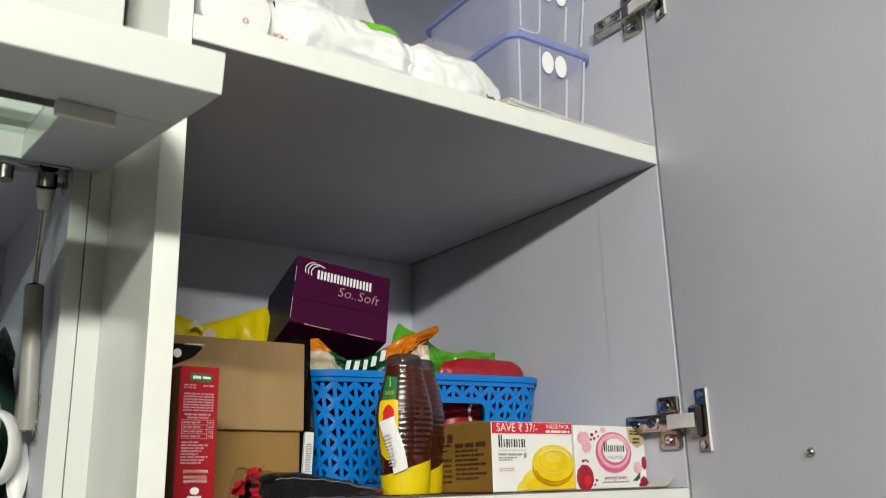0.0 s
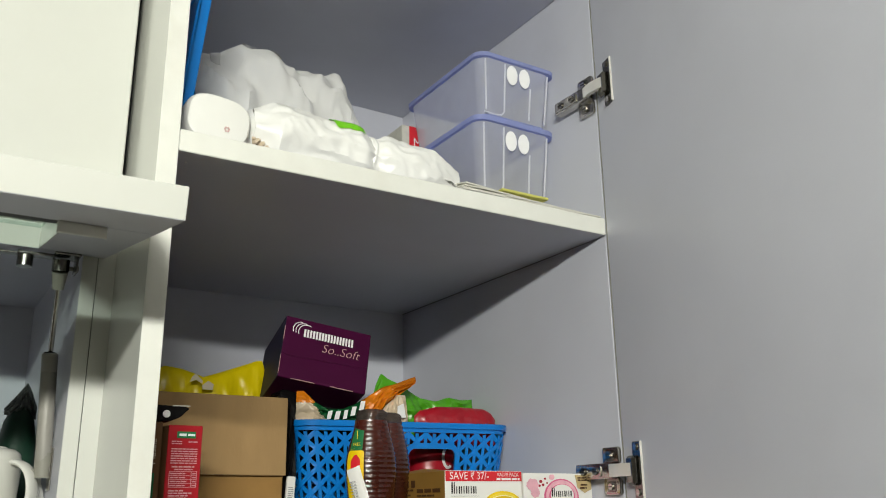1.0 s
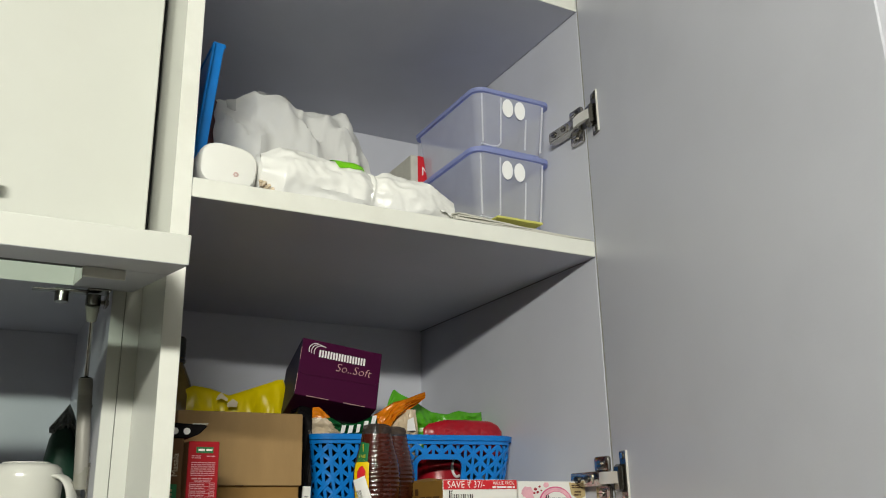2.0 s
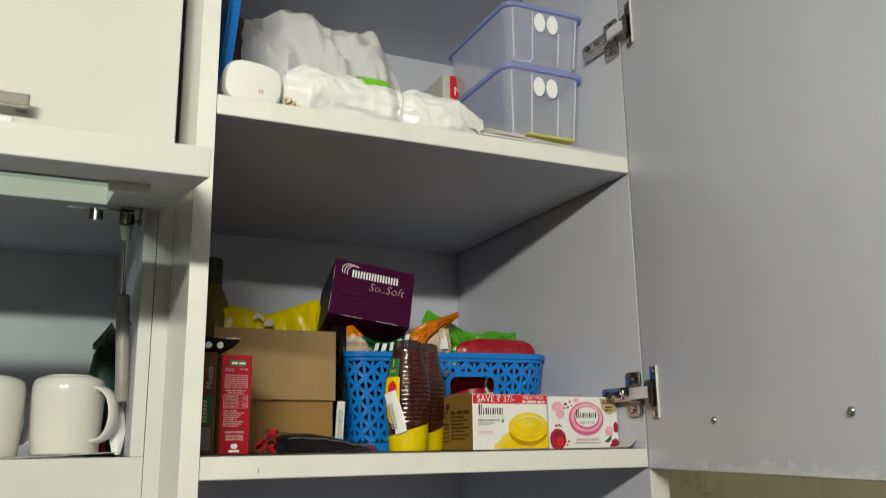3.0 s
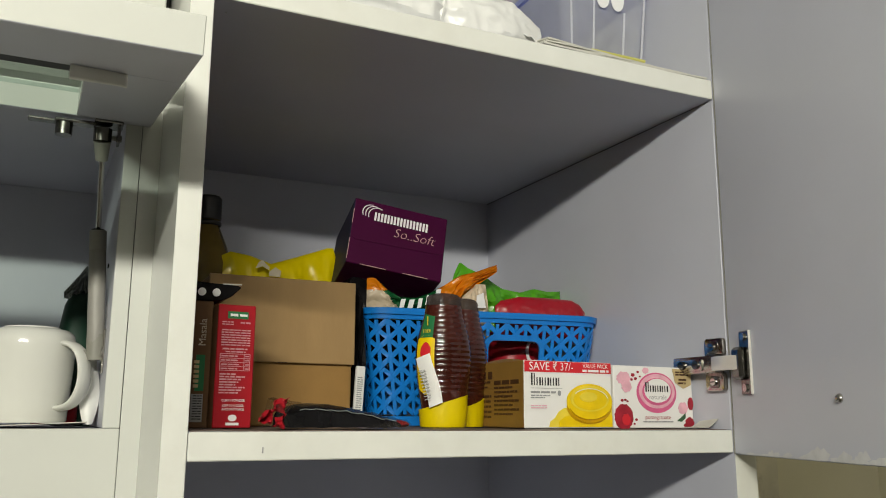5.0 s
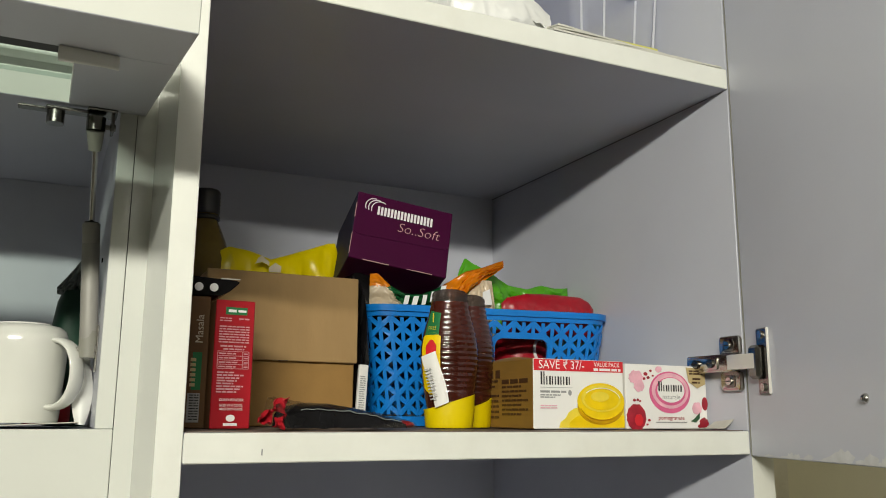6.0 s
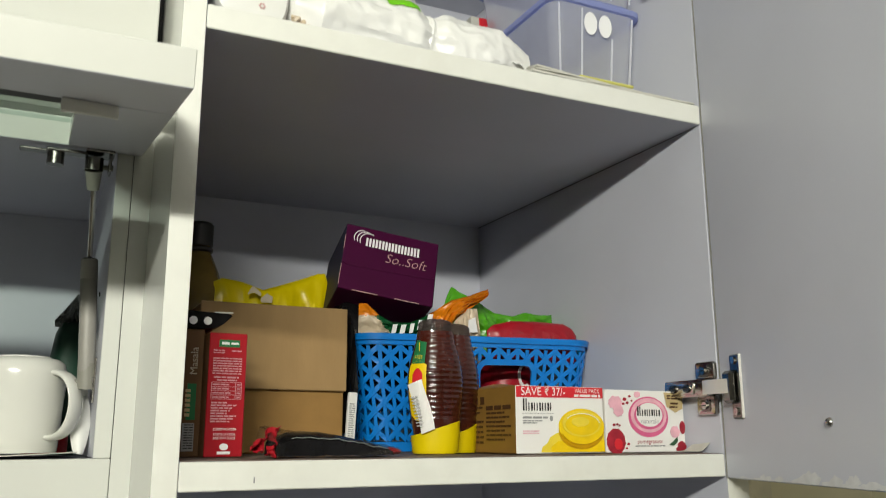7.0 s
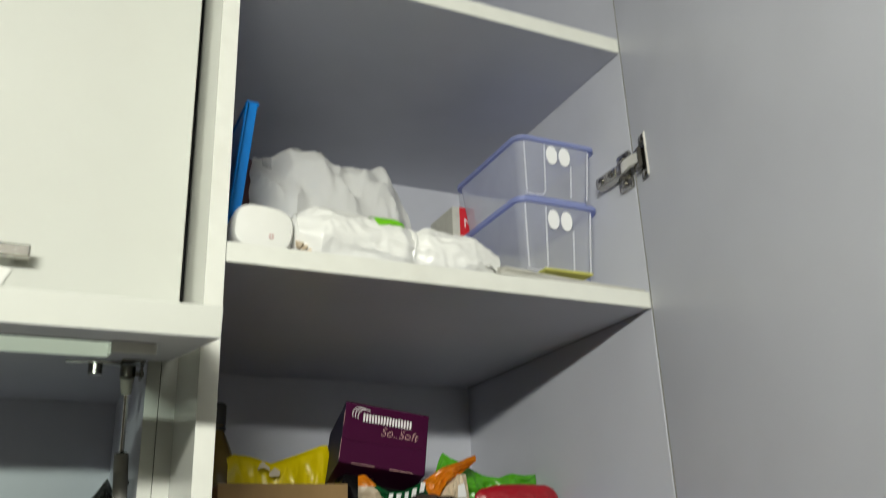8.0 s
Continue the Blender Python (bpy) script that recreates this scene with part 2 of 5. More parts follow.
def cylinder(p, q, r, r2=None, n=20, caps=True):
    p, q = Vector(p), Vector(q)
    bm = bmesh.new()
    bmesh.ops.create_cone(bm, cap_ends=caps, segments=n, radius1=r, radius2=r if r2 is None else r2, depth=(q - p).length)
    m = (q - p).to_track_quat("Z", "Y").to_matrix().to_4x4()
    bmesh.ops.transform(bm, matrix=Matrix.Translation((p + q) / 2) @ m, verts=bm.verts)
    return bm


def lathe(profile, n=32, sx=1.0, sy=1.0, at=(0, 0, 0)):
    """A turned body from (radius, height) pairs."""
    bm = bmesh.new()
    rings = []
    for r, z in profile:
        if r < 1e-6:
            rings.append([bm.verts.new((at[0], at[1], at[2] + z))])
        else:
            rings.append([bm.verts.new((at[0] + r * sx * math.cos(2 * math.pi * i / n), at[1] + r * sy * math.sin(2 * math.pi * i / n), at[2] + z)) for i in range(n)])
    for a, b in zip(rings, rings[1:]):
        for i in range(n):
            j = (i + 1) % n
            if len(a) == 1 and len(b) == 1:
                continue
            if len(a) == 1:
                bm.faces.new((a[0], b[i], b[j]))
            elif len(b) == 1:
                bm.faces.new((a[i], a[j], b[0]))
            else:
                bm.faces.new((a[i], a[j], b[j], b[i]))
    return bm


def tube(points, r, n=10, flat=1.0):
    """A bent bar along a line of points."""
    bm = bmesh.new()
    pts = [Vector(p) for p in points]
    rings = []
    for i, p in enumerate(pts):
        d = (pts[min(i + 1, len(pts) - 1)] - pts[max(i - 1, 0)]).normalized()
        side = d.cross(Vector((0, 1, 0)))
        side = (side if side.length > 1e-4 else d.cross(Vector((1, 0, 0)))).normalized()
        up = d.cross(side).normalized()
        rings.append([bm.verts.new(p + side * r * math.cos(2 * math.pi * k / n) + up * r * flat * math.sin(2 * math.pi * k / n)) for k in range(n)])
    for a, b in zip(rings, rings[1:]):
        for k in range(n):
            bm.faces.new((a[k], a[(k + 1) % n], b[(k + 1) % n], b[k]))
    bm.faces.new(rings[0])
    bm.faces.new(rings[-1])
    return bm


def plate(outline, y, thick=0.0004):
    """A thin flat piece facing -y, from (x, z) pairs."""
    bm = bmesh.new()
    a = [bm.verts.new((x, y - thick, z)) for x, z in outline]
    b = [bm.verts.new((x, y, z)) for x, z in outline]
    bm.faces.new(a)
    n = len(a)
    for i in range(n):
        bm.faces.new((a[i], b[i], b[(i + 1) % n], a[(i + 1) % n]))
    return bm


def rect(x0, x1, z0, z1):
    return [(x0, z0), (x1, z0), (x1, z1), (x0, z1)]


def oval(cx, cz, rx, rz, n=32, a0=0, wob=0.0):
    return [(cx + rx * (1 + wob * math.sin(3 * k + cx * 900)) * math.cos(2 * math.pi * k / n + a0), cz + rz * (1 + wob * math.cos(2 * k + cz * 700)) * math.sin(2 * math.pi * k / n + a0)) for k in range(n)]


def bars(rows, y, thick=0.0003):
    """Plain bars in place of small print: rows of (x0, x1, z, height), broken up like words."""
    rng = random.Random(len(rows) * 7 + int(abs(rows[0][0]) * 1e4))
    bm = None
    for x0, x1, z, h in rows:
        x = x0
        while x < x1 - h:
            w = min(h * rng.uniform(2.0, 6.0), x1 - x)
            b = plate(rect(x, x + w, z - h / 2, z + h / 2), y, thick)
            bm = b if bm is None else joined(bm, b)
            x += w + h * 0.7
    return bm


def words(text, size, mat, parent, m, name="lettering", spacing=1.0, width=1.0, shear=0.0, thin=0.0):
    """Real letters in the built-in font; m places them in the parent's axes (text runs along +x, up along +z)."""
    cu = bpy.data.curves.new("letters", "FONT")
    cu.body, cu.size, cu.align_x, cu.align_y, cu.space_character, cu.resolution_u = text, size, "CENTER", "CENTER", spacing, 3
    cu.shear, cu.offset = shear, thin
    tmp = new("letters_tmp", cu)
    deps = bpy.context.evaluated_depsgraph_get()
    me = bpy.data.meshes.new_from_object(tmp.evaluated_get(deps))
    bpy.data.objects.remove(tmp)
    me.name = name
    me.transform(m @ Matrix.Rotation(radians(90), 4, "X") @ Matrix.Diagonal((width, 1, 1, 1)))
    me.materials.clear()
    me.materials.append(mat)
    ob = new(name, me)
    ob.parent = parent
    off = ORIGIN[parent.name]
    me.transform(Matrix.Translation(-off))
    ORIGIN[ob.name] = off
    return ob


def lumpy(rx, ry, rz, seed, amp=0.15, freq=3.0, sub=4, ridge=0.0, power=2.0, flat=-0.6):
    """A soft crumpled body round the origin, flattened where it rests."""
    bm = bmesh.new()
    bmesh.ops.create_icosphere(bm, subdivisions=sub, radius=1)
    for v in bm.verts:
        d = v.co.normalized()
        k = (abs(d.x) ** power + abs(d.y) ** power + abs(d.z) ** power) ** (-1 / power)
        s = Vector((seed * 7.3, seed * 3.1, seed * 5.7))
        f = 1 + amp * noise.fractal(d * freq * 0.5 + s, 1.0, 2.0, 4)
        if ridge:
            f += ridge * (0.5 - abs(noise.noise(d * freq * 1.6 + s))) + ridge * 0.5 * (0.5 - abs(noise.noise(d * freq * 3.7 + s)))
        p = d * k * f
        p.z = max(p.z, flat)
        v.co = Vector((p.x * rx, p.y * ry, p.z * rz))
    return bm


def sheet(nx, ny, fn):
    """A grid surface; fn(u, v) gives the place."""
    bm = bmesh.new()
    g = [[bm.verts.new(fn(i / nx, j / ny)) for j in range(ny + 1)] for i in range(nx + 1)]
    for i in range(nx):
        for j in range(ny):
            bm.faces.new((g[i][j], g[i + 1][j], g[i + 1][j + 1], g[i][j + 1]))
    return bm


def thick(bm, t):
    bmesh.ops.recalc_face_normals(bm, faces=bm.faces)
    bmesh.ops.solidify(bm, geom=bm.faces[:], thickness=t)
    return bm


def along(keys, x):
    """The height of a line of (x, z) keys at x."""
    for (xa, za), (xb, zb) in zip(keys, keys[1:]):
        if x <= xb:
            k = max(0.0, (x - xa) / (xb - xa))
            return za + (zb - za) * k
    return keys[-1][1]


def slumped(top, low, y, depth, seed, wave=0.003, nx=64, nz=26, dent=0.9):
    """Both films of a soft packet between an upper and a lower line of (x, z) keys, with crease lines."""
    x0, x1 = top[0][0], top[-1][0]

    def side(sg):
        def fn(u, v):
            x = x0 + (x1 - x0) * u
            z0, z1 = along(low, x), along(top, x)
            e = math.sin(math.pi * u) ** 0.45 * math.sin(math.pi * v) ** 0.5
            crease = abs(noise.noise(Vector((u * 8 + seed, v * 4 + u * 3, sg)))) + 0.5 * abs(noise.noise(Vector((u * 17, v * 9 - u * 5, seed + sg))))
            sway = wave * (1.4 * noise.noise(Vector((u * 5, v * 4, seed))) + 0.7 * noise.noise(Vector((u * 13, v * 10, seed))))
            return Vector((x + 0.3 * sway, y + sg * depth / 2 * e * (1 - dent * min(1, crease)) + sway, z0 + (z1 - z0) * v + 0.25 * sway))
        return fn
    return joined(thick(sheet(nx, nz, side(-1)), 0.0003), thick(sheet(nx, nz, side(1)), 0.0003))


def front_edge(f):
    return 1 if f.normal.y < -0.7 else 0


# ---- the room ----
def structure(name, bm, mat, label, category):
    return tagged(part(name, bm, mat), label, category, kind="structure")


X0, X1, Y0, Y1, ZC = -2.3, 1.55, -1.09, 1.09, 2.72
# floor, ceiling, south and west walls are unseen; their dark colours limit bounce
structure("floor", box(X0, X1, Y0, Y1, -0.1, 0, 0), FLOORM, "unseen kitchen floor, darkened to hold down bounced light", "floor")
structure("ceiling", box(X0, X1, Y0, Y1, ZC, ZC + 0.1, 0), CEIL, "unseen kitchen ceiling, greyed to hold down bounced light", "ceiling")
structure("wall_north", box(X0, X1, Y1, Y1 + 0.12, 0, ZC, 0), WALLPAINT, "cream painted wall behind the kitchen cabinets", "wall")
structure("wall_south", box(X0, X1, Y0 - 0.12, Y0, 0, ZC, 0), ROOMPAINT, "unseen opposite wall with a tube light, darkened to hold down bounced light", "wall")
structure("wall_west", box(X0 - 0.12, X0, Y0, Y1, 0, ZC, 0), ROOMPAINT, "unseen side wall, darkened to hold down bounced light", "wall")
# unseen wall, added near and pale as a bounce surface for the tiled corner
structure("wall_east", box(X1, X1 + 0.12, Y0, Y1, 0, ZC, 0), WALLPAINT, "unseen side wall, set close and painted cream to bounce light", "wall")
structure("wall_tile", box(0.95, 1.285, Y1 - 0.008, Y1 - 0.0005, 0.9, 2.1, 0.001), TILE, "beige wall tile with a grey-brown flower pattern", "wall tile")
structure("backsplash", box(-0.9, 0.163, Y1 - 0.008, Y1 - 0.0005, 0.9, 1.425, 0.001), WHITE, "white glossy backsplash panel under the wall cabinet", "backsplash")

fixture = thing("tube_light", (TUBE[0], Y0, TUBE[2] - 0.03), "lit white fluorescent tube light fixed on the wall", "lamp")
part("batten", box(TUBE[0] - 0.62, TUBE[0] + 0.62, Y0, Y0 + 0.035, TUBE[2] - 0.03, TUBE[2] + 0.03, 0.004), WHITEPLASTIC, fixture)
part("tube", cylinder((TUBE[0] - 0.59, TUBE[1], TUBE[2]), (TUBE[0] + 0.59, TUBE[1], TUBE[2]), 0.013), glow("lit_tube", (1, 0.98, 0.92), 8), fixture, "glowing white tube", True)
# housing for the added backsplash lamp, out of view
strip = thing("under_cabinet_lamp", (-0.2, 0.93, 1.43), "unseen slim lamp added under the wall cabinet to brighten the backsplash", "lamp")
part("housing", box(-0.52, 0.12, 0.905, 0.955, 1.428, 1.4355, 0.002), WHITEPLASTIC, strip)


# ---- tall cabinet ----
XL, XR, YF, YB = 0.19, 0.702, 0.575, 1.075
SH, SH2, SH3, TOP = 1.5, 1.859, 2.222, 2.62
tall = thing("tall_cabinet", (0.45, 0.83, 0), "open tall cabinet with lavender-grey laminate inside and white edges", "cabinet")
part("side_panel", box(0.172, XL, YF, 1.085, 0, TOP, 0.0005), [LAV, EDGE, WHITE], tall, "glossy white side with a white front edge", pick=lambda f: 1 if f.normal.y < -0.7 else (2 if f.normal.x < -0.5 else 0))
part("side_panel", box(XR, 0.7285, YF, 1.085, 0, TOP, 0), [LAV, EDGE, WHITE], tall, pick=lambda f: 1 if f.normal.y < -0.7 else (2 if f.normal.x > 0.5 else 0))
part("back_panel", box(XL, XR, YB, 1.085, 0, TOP, 0), LAV, tall)
part("top_panel", box(XL, XR, YF, YB, TOP - 0.022, TOP, 0.0005), [LAV, EDGE], tall, pick=front_edge)
part("bottom_panel", box(XL, XR, YF, YB, 0.08, 0.10, 0.0005), [LAV, EDGE], tall, pick=front_edge)
for z0, z1 in ((1.479, SH), (1.838, SH2), (2.200, SH3), (1.05, 1.072)):
    part("shelf", box(XL + 0.0005, XR - 0.0005, YF + 0.001, YB, z0, z1, 0.0008), [LAV, EDGE], tall, "lavender-grey shelf with a white front edge", pick=front_edge)
# proud strip along the front of the right side
for z0, z1 in ((1.5005, 1.8375), (1.8595, 2.1995)):
    part("edge_strip", box(XR - 0.0010, XR - 0.0001, YF + 0.002, 0.669, z0, z1, 0.0004), LAV, tall, "strip along the front of the side panel")
# dark joint where the upper shelf meets the side
part("joint", box(XR - 0.0012, XR - 0.0002, YF + 0.03, YB, 1.8372, 1.8379, 0), JOINT, tall, "dark gap line under the shelf")

# door, swung open to about three quarters of a right angle
DA = 15.3
DX, DY = 0.7008, 0.5738
door_pose = pose(DX, DY, 1.477, 0, 0, 180 + 90 - DA)


def to_door(u, w, z):
    """u metres out along the door from its hinge edge, w metres off its inner face, at height z."""
    return (DX - math.sin(radians(DA)) * u - math.cos(radians(DA)) * w, DY - math.cos(radians(DA)) * u + math.sin(radians(DA)) * w, z)


def door_box(u0, u1, w0, w1, z0, z1, bevel=0.0006):
    bm = box(u0, u1, w0, w1, z0, z1, bevel)
    for v in bm.verts:
        v.co = Vector(to_door(v.co.x, v.co.y, v.co.z))
    return bm


door = part("door", door_box(0.0, 0.52, -0.02, 0.0, 1.4775, 2.60, 0.0012), LAV, tall, "lavender-grey inner face of the swung-open door")
# shadow gap between door and side panel, built as a thin dark grey strip
part("edge_strip", door_box(-0.0009, -0.0001, -0.017, 0.0003, 1.4775, 2.60, 0), GREYPLASTIC, door, "dark strip in place of the shadow gap at the hinge edge")
rng = random.Random(4)
u = 0.012
k = 0
while u < 0.48:
    w, h = rng.uniform(0.010, 0.038), rng.uniform(0.003, 0.015) * (1 if u > 0.1 else 0.6)
    lean = rng.uniform(0.004, 0.016)
    bm = bmesh.new()
    n = 9
    low = [(u + w * i / n, 1.4782 + 0.0006 * rng.random()) for i in range(n + 1)]
    high = [(u + w * i / n + lean * (1 if i else 0), 1.4782 + h * (0.25 + 0.75 * math.sin(math.pi * min(0.98, (i + 0.6) / (n + 1.2)) ** 1.6)) * rng.uniform(0.7, 1.15)) for i in range(n + 1)]
    vs = [bm.verts.new(to_door(a, 0.0004 + 0.00003 * k, b)) for a, b in low + high[::-1]]
    bm.faces.new(vs)
    part("scrape", bm, CHIP, door, "white scraped edge of the laminate" if k == 0 else "")
    u += w * rng.uniform(0.5, 1.3)
    k += 1
for uu in (0.168, 0.383):
    sc = lathe([(0, 0.0036), (0.0018, 0.0034), (0.0032, 0.0022), (0.0039, 0.0008), (0.0039, 0)], 16)
    m = Matrix.Translation(to_door(uu, 0, 1.5272)) @ (Vector(to_door(0, 1, 0)) - Vector(to_door(0, 0, 0))).to_track_quat("Z", "Y").to_matrix().to_4x4()
    part("screw", moved(sc, m), CHROME, door, "domed steel screw head", True)


def on_side(profile, x0, x1, bevel=0.0012):
    """A plate lying against the right side: (y, z) outline between x0 and x1."""
    bm = bmesh.new()
    a = [bm.verts.new((x0, y, z)) for y, z in profile]
    b = [bm.verts.new((x1, y, z)) for y, z in profile]
    bm.faces.new(a)
    bm.faces.new(b)
    n = len(a)
    for i in range(n):
        bm.faces.new((a[i], b[i], b[(i + 1) % n], a[(i + 1) % n]))
    bmesh.ops.recalc_face_normals(bm, faces=bm.faces)
    bmesh.ops.bevel(bm, geom=bm.edges[:], offset=bevel, segments=2, affect="EDGES", profile=0.5)
    return bm


def soft_rect(y0, y1, z0, z1, r, n=4):
    pts = []
    for cy, cz, a0 in ((y1 - r, z1 - r, 0), (y0 + r, z1 - r, 90), (y0 + r, z0 + r, 180), (y1 - r, z0 + r, 270)):
        pts += [(cy + r * math.cos(radians(a0 + 90 * i / n)), cz + r * math.sin(radians(a0 + 90 * i / n))) for i in range(n + 1)]
    return pts


def hinge(z):
    """A concealed hinge: winged base on the cabinet side, channel arm with its screws, link and cup plate on the door."""
    xs = XR - 0.0011
    body = part("hinge", on_side(soft_rect(0.578, 0.639, z - 0.0085, z + 0.0085, 0.002), xs - 0.0145, xs - 0.003, 0.0008), CHROME, tall, "nickel-plated concealed hinge", True)
    part("channel", on_side(soft_rect(0.595, 0.637, z - 0.0060, z + 0.0060, 0.002), xs - 0.0165, xs - 0.0142, 0.0006), CHROME, body, "raised top of the arm", True)
    for z0, z1 in ((z + 0.0078, z + 0.0262), (z - 0.0262, z - 0.0078)):
        wing = part("base_plate", on_side(soft_rect(0.5765, 0.6030, z0, z1, 0.0035), xs - 0.0055, xs, 0.0016), CHROME, body, "rounded plate wing", True)
        zc = (z0 + z1) / 2
        # recess shown by a dark pad that stands slightly proud
        part("recess", on_side(soft_rect(0.5828, 0.5968, zc - 0.0060, zc + 0.0060, 0.003), xs - 0.0062, xs - 0.0050, 0.0004), DARKSTEEL, wing, "dark pad for the pressed recess, its shade put into the metal", True)
        part("screw", cylinder((xs - 0.0085, 0.5898, zc), (xs - 0.005, 0.5898, zc), 0.0036, n=16), CHROME, wing)
        part("screw_slot", box(xs - 0.0089, xs - 0.0084, 0.5868, 0.5928, zc - 0.0005, zc + 0.0005, 0), RUBBER_AND_GAP, wing)
    for yy in (0.603, 0.624):
        sc = part("screw", cylinder((xs - 0.0185, yy, z), (xs - 0.0160, yy, z), 0.0044, n=18), DARKSTEEL, body, "", True)
        part("screw_slot", box(xs - 0.0189, xs - 0.0184, yy - 0.0035, yy + 0.0035, z - 0.0006, z + 0.0006, 0), RUBBER_AND_GAP, sc)
    arm = sheet(12, 1, lambda a, b: Vector(to_door(0.031, 0.0015, 0)).lerp(Vector((xs - 0.0095, 0.583, 0)), a) + Vector((-0.0035 * math.sin(a * math.pi), 0, z - 0.0068 + 0.0136 * b)))
    part("arm", thick(arm, 0.005), NICKEL, body, "pale bright link arm")
    # the chrome's dark reflections and bright edge are given as darker and paler metals
    cup_plate = part("cup_plate", door_box(0.0235, 0.0425, 0.0002, 0.0024, z - 0.0305, z + 0.0295, 0.0011), DARKSTEEL, body, "long plate screwed to the door")
    part("cup", door_box(0.0170, 0.0345, 0.001, 0.0085, z - 0.0165, z + 0.0145, 0.003), DARKSTEEL, body, "sunken cup, its dark reflections put into a darker metal")
    part("plate_edge", door_box(0.0412, 0.0432, 0.0002, 0.0030, z - 0.0305, z + 0.0295, 0.0009), NICKEL, body, "bright edge, its highlight put into a paler metal")
    for s in (-0.0240, 0.0235):
        part("screw", cylinder(to_door(0.0325, 0.0018, z + s), to_door(0.0325, 0.0042, z + s), 0.0036, n=14), CHROME, cup_plate)


hinge(1.5635)
hinge(2.026)


# ---- wall cabinet with a lifted glass flap ----
YL = 0.715
wallcab = thing("wall_cabinet", (-0.3, 0.9, 1.436), "white wall cabinet with its glass flap lifted open", "cabinet")
part("side_panel", box(0.1415, 0.1553, YL, 1.085, 1.5006, 1.788, 0.0006), [LAV, WHITE], wallcab, pick=front_edge)
part("side_panel", box(-0.80, -0.779, YL, 1.085, 1.436, 1.788, 0.0006), [LAV, WHITE], wallcab, pick=front_edge)
part("bottom_panel", box(-0.779, 0.1553, YL + 0.02, 1.075, 1.481, 1.4995, 0.0004), LAV, wallcab)
part("front_rail", box(-0.80, 0.1553, YL - 0.002, YL + 0.0195, 1.441, 1.5003, 0.0008), WHITE, wallcab, "broad white rail along the bottom")
part("filler_strip", box(0.1558, 0.1722, YL - 0.001, YL + 0.02, 1.441, 1.788, 0), WHITE, wallcab, "narrow white filler strip")
part("back_panel", box(-0.779, 0.1415, 1.075, 1.085, 1.436, 1.788, 0), LAV, wallcab)
part("top_panel", box(-0.80, 0.1715, YL + 0.0045, 1.085, 1.7885, 1.8145, 0.0004), [LAV, WHITE], wallcab, pick=front_edge)
part("screw_hole", cylinder((0.1405, 0.80, 1.652), (0.1416, 0.80, 1.652), 0.0022, n=10), RUBBER_AND_GAP, wallcab)

FS = 0.162
FA = math.atan(FS)


def flap_box(x0, x1, d0, d1, t0, t1, bevel=0.0006):
    """d metres from the flap's free edge towards its hinges, t metres above its inner face."""
    bm = box(x0, x1, d0, d1, t0, t1, bevel)
    return moved(bm, Matrix.Translation((0, 0.424, 1.7208)) @ Matrix.Rotation(FA, 4, "X"))


FX1 = 0.1622
flap = part("flap_door", joined(flap_box(-0.79, FX1, 0, 0.086, 0, 0.0245), flap_box(-0.79, FX1, 0.284, 0.298, 0, 0.0245),
                                flap_box(0.100, FX1, 0.0865, 0.2835, 0, 0.0245), flap_box(-0.79, -0.73, 0.0865, 0.2835, 0, 0.0245)),
            [LAV, WHITE], wallcab, "white framed flap with a glass pane, lifted level", pick=lambda f: 0 if f.normal.z < -0.7 else 1)
pane = part("glass_pane", flap_box(-0.7298, 0.0998, 0.0866, 0.2834, 0.0195, 0.0235, 0), GLASSM, flap, "clear glass with a green tint")
# black strip added to give the dark band at the near edge of the pane
part("black_strip", flap_box(-0.73, 0.0995, 0.0866, 0.1070, 0.0005, 0.0050, 0.0006), RUBBER_AND_GAP, flap, "black strip along the near edge of the pane")
clip = bmesh.new()
outline = [(0.091, 0.0), (0.126, 0.004), (0.127, 0.010), (0.120, 0.020), (0.112, 0.021), (0.091, 0.008)]
a = [clip.verts.new((x, 0.080 + d, 0.0)) for x, d in outline]
b = [clip.verts.new((x, 0.080 + d * 0.9, -0.009 if d < 0.02 else -0.006)) for x, d in outline]
clip.faces.new(a)
clip.faces.new(b)
for i in range(6):
    clip.faces.new((a[i], b[i], b[(i + 1) % 6], a[(i + 1) % 6]))
bmesh.ops.bevel(clip, geom=clip.edges[:], offset=0.0008, segments=1, affect="EDGES")
part("clip", moved(clip, Matrix.Translation((0, 0.424, 1.7208)) @ Matrix.Rotation(FA, 4, "X")), WHITEPLASTIC, flap, "white plastic glass clip")
# flap hinge beside the strut
part("flap_hinge", joined(cylinder((0.0910, 0.716, 1.7612), (0.0910, 0.716, 1.7505), 0.0070, n=24), box(0.083, 0.117, 0.709, 0.722, 1.7615, 1.7645, 0.001),
                          box(0.062, 0.085, 0.716, 0.726, 1.7625, 1.7645, 0.0005)), DARKSTEEL, flap, "steel flap hinge", True)
s_top, s_low = Vector((0.1275, 0.757, 1.677)), Vector((0.1338, 0.765, 1.570))
strut_bm = lathe([(0, 0), (0.0066, 0), (0.0074, 0.0006), (0.0074, 0.0175), (0.0071, 0.0180), (0.0074, 0.0186), (0.0074, 0.1070), (0, 0.1070)], 28)
strut = part("gas_strut", moved(strut_bm, Matrix.Translation(s_top) @ (s_low - s_top).to_track_quat("Z", "Y").to_matrix().to_4x4()), GREYMETAL, wallcab, "grey gas strut holding the flap", True)
part("rod", cylinder((0.1235, 0.722, 1.748), (0.1275, 0.757, 1.677), 0.0025, n=16), POLISHED, strut, "thin polished rod", True)
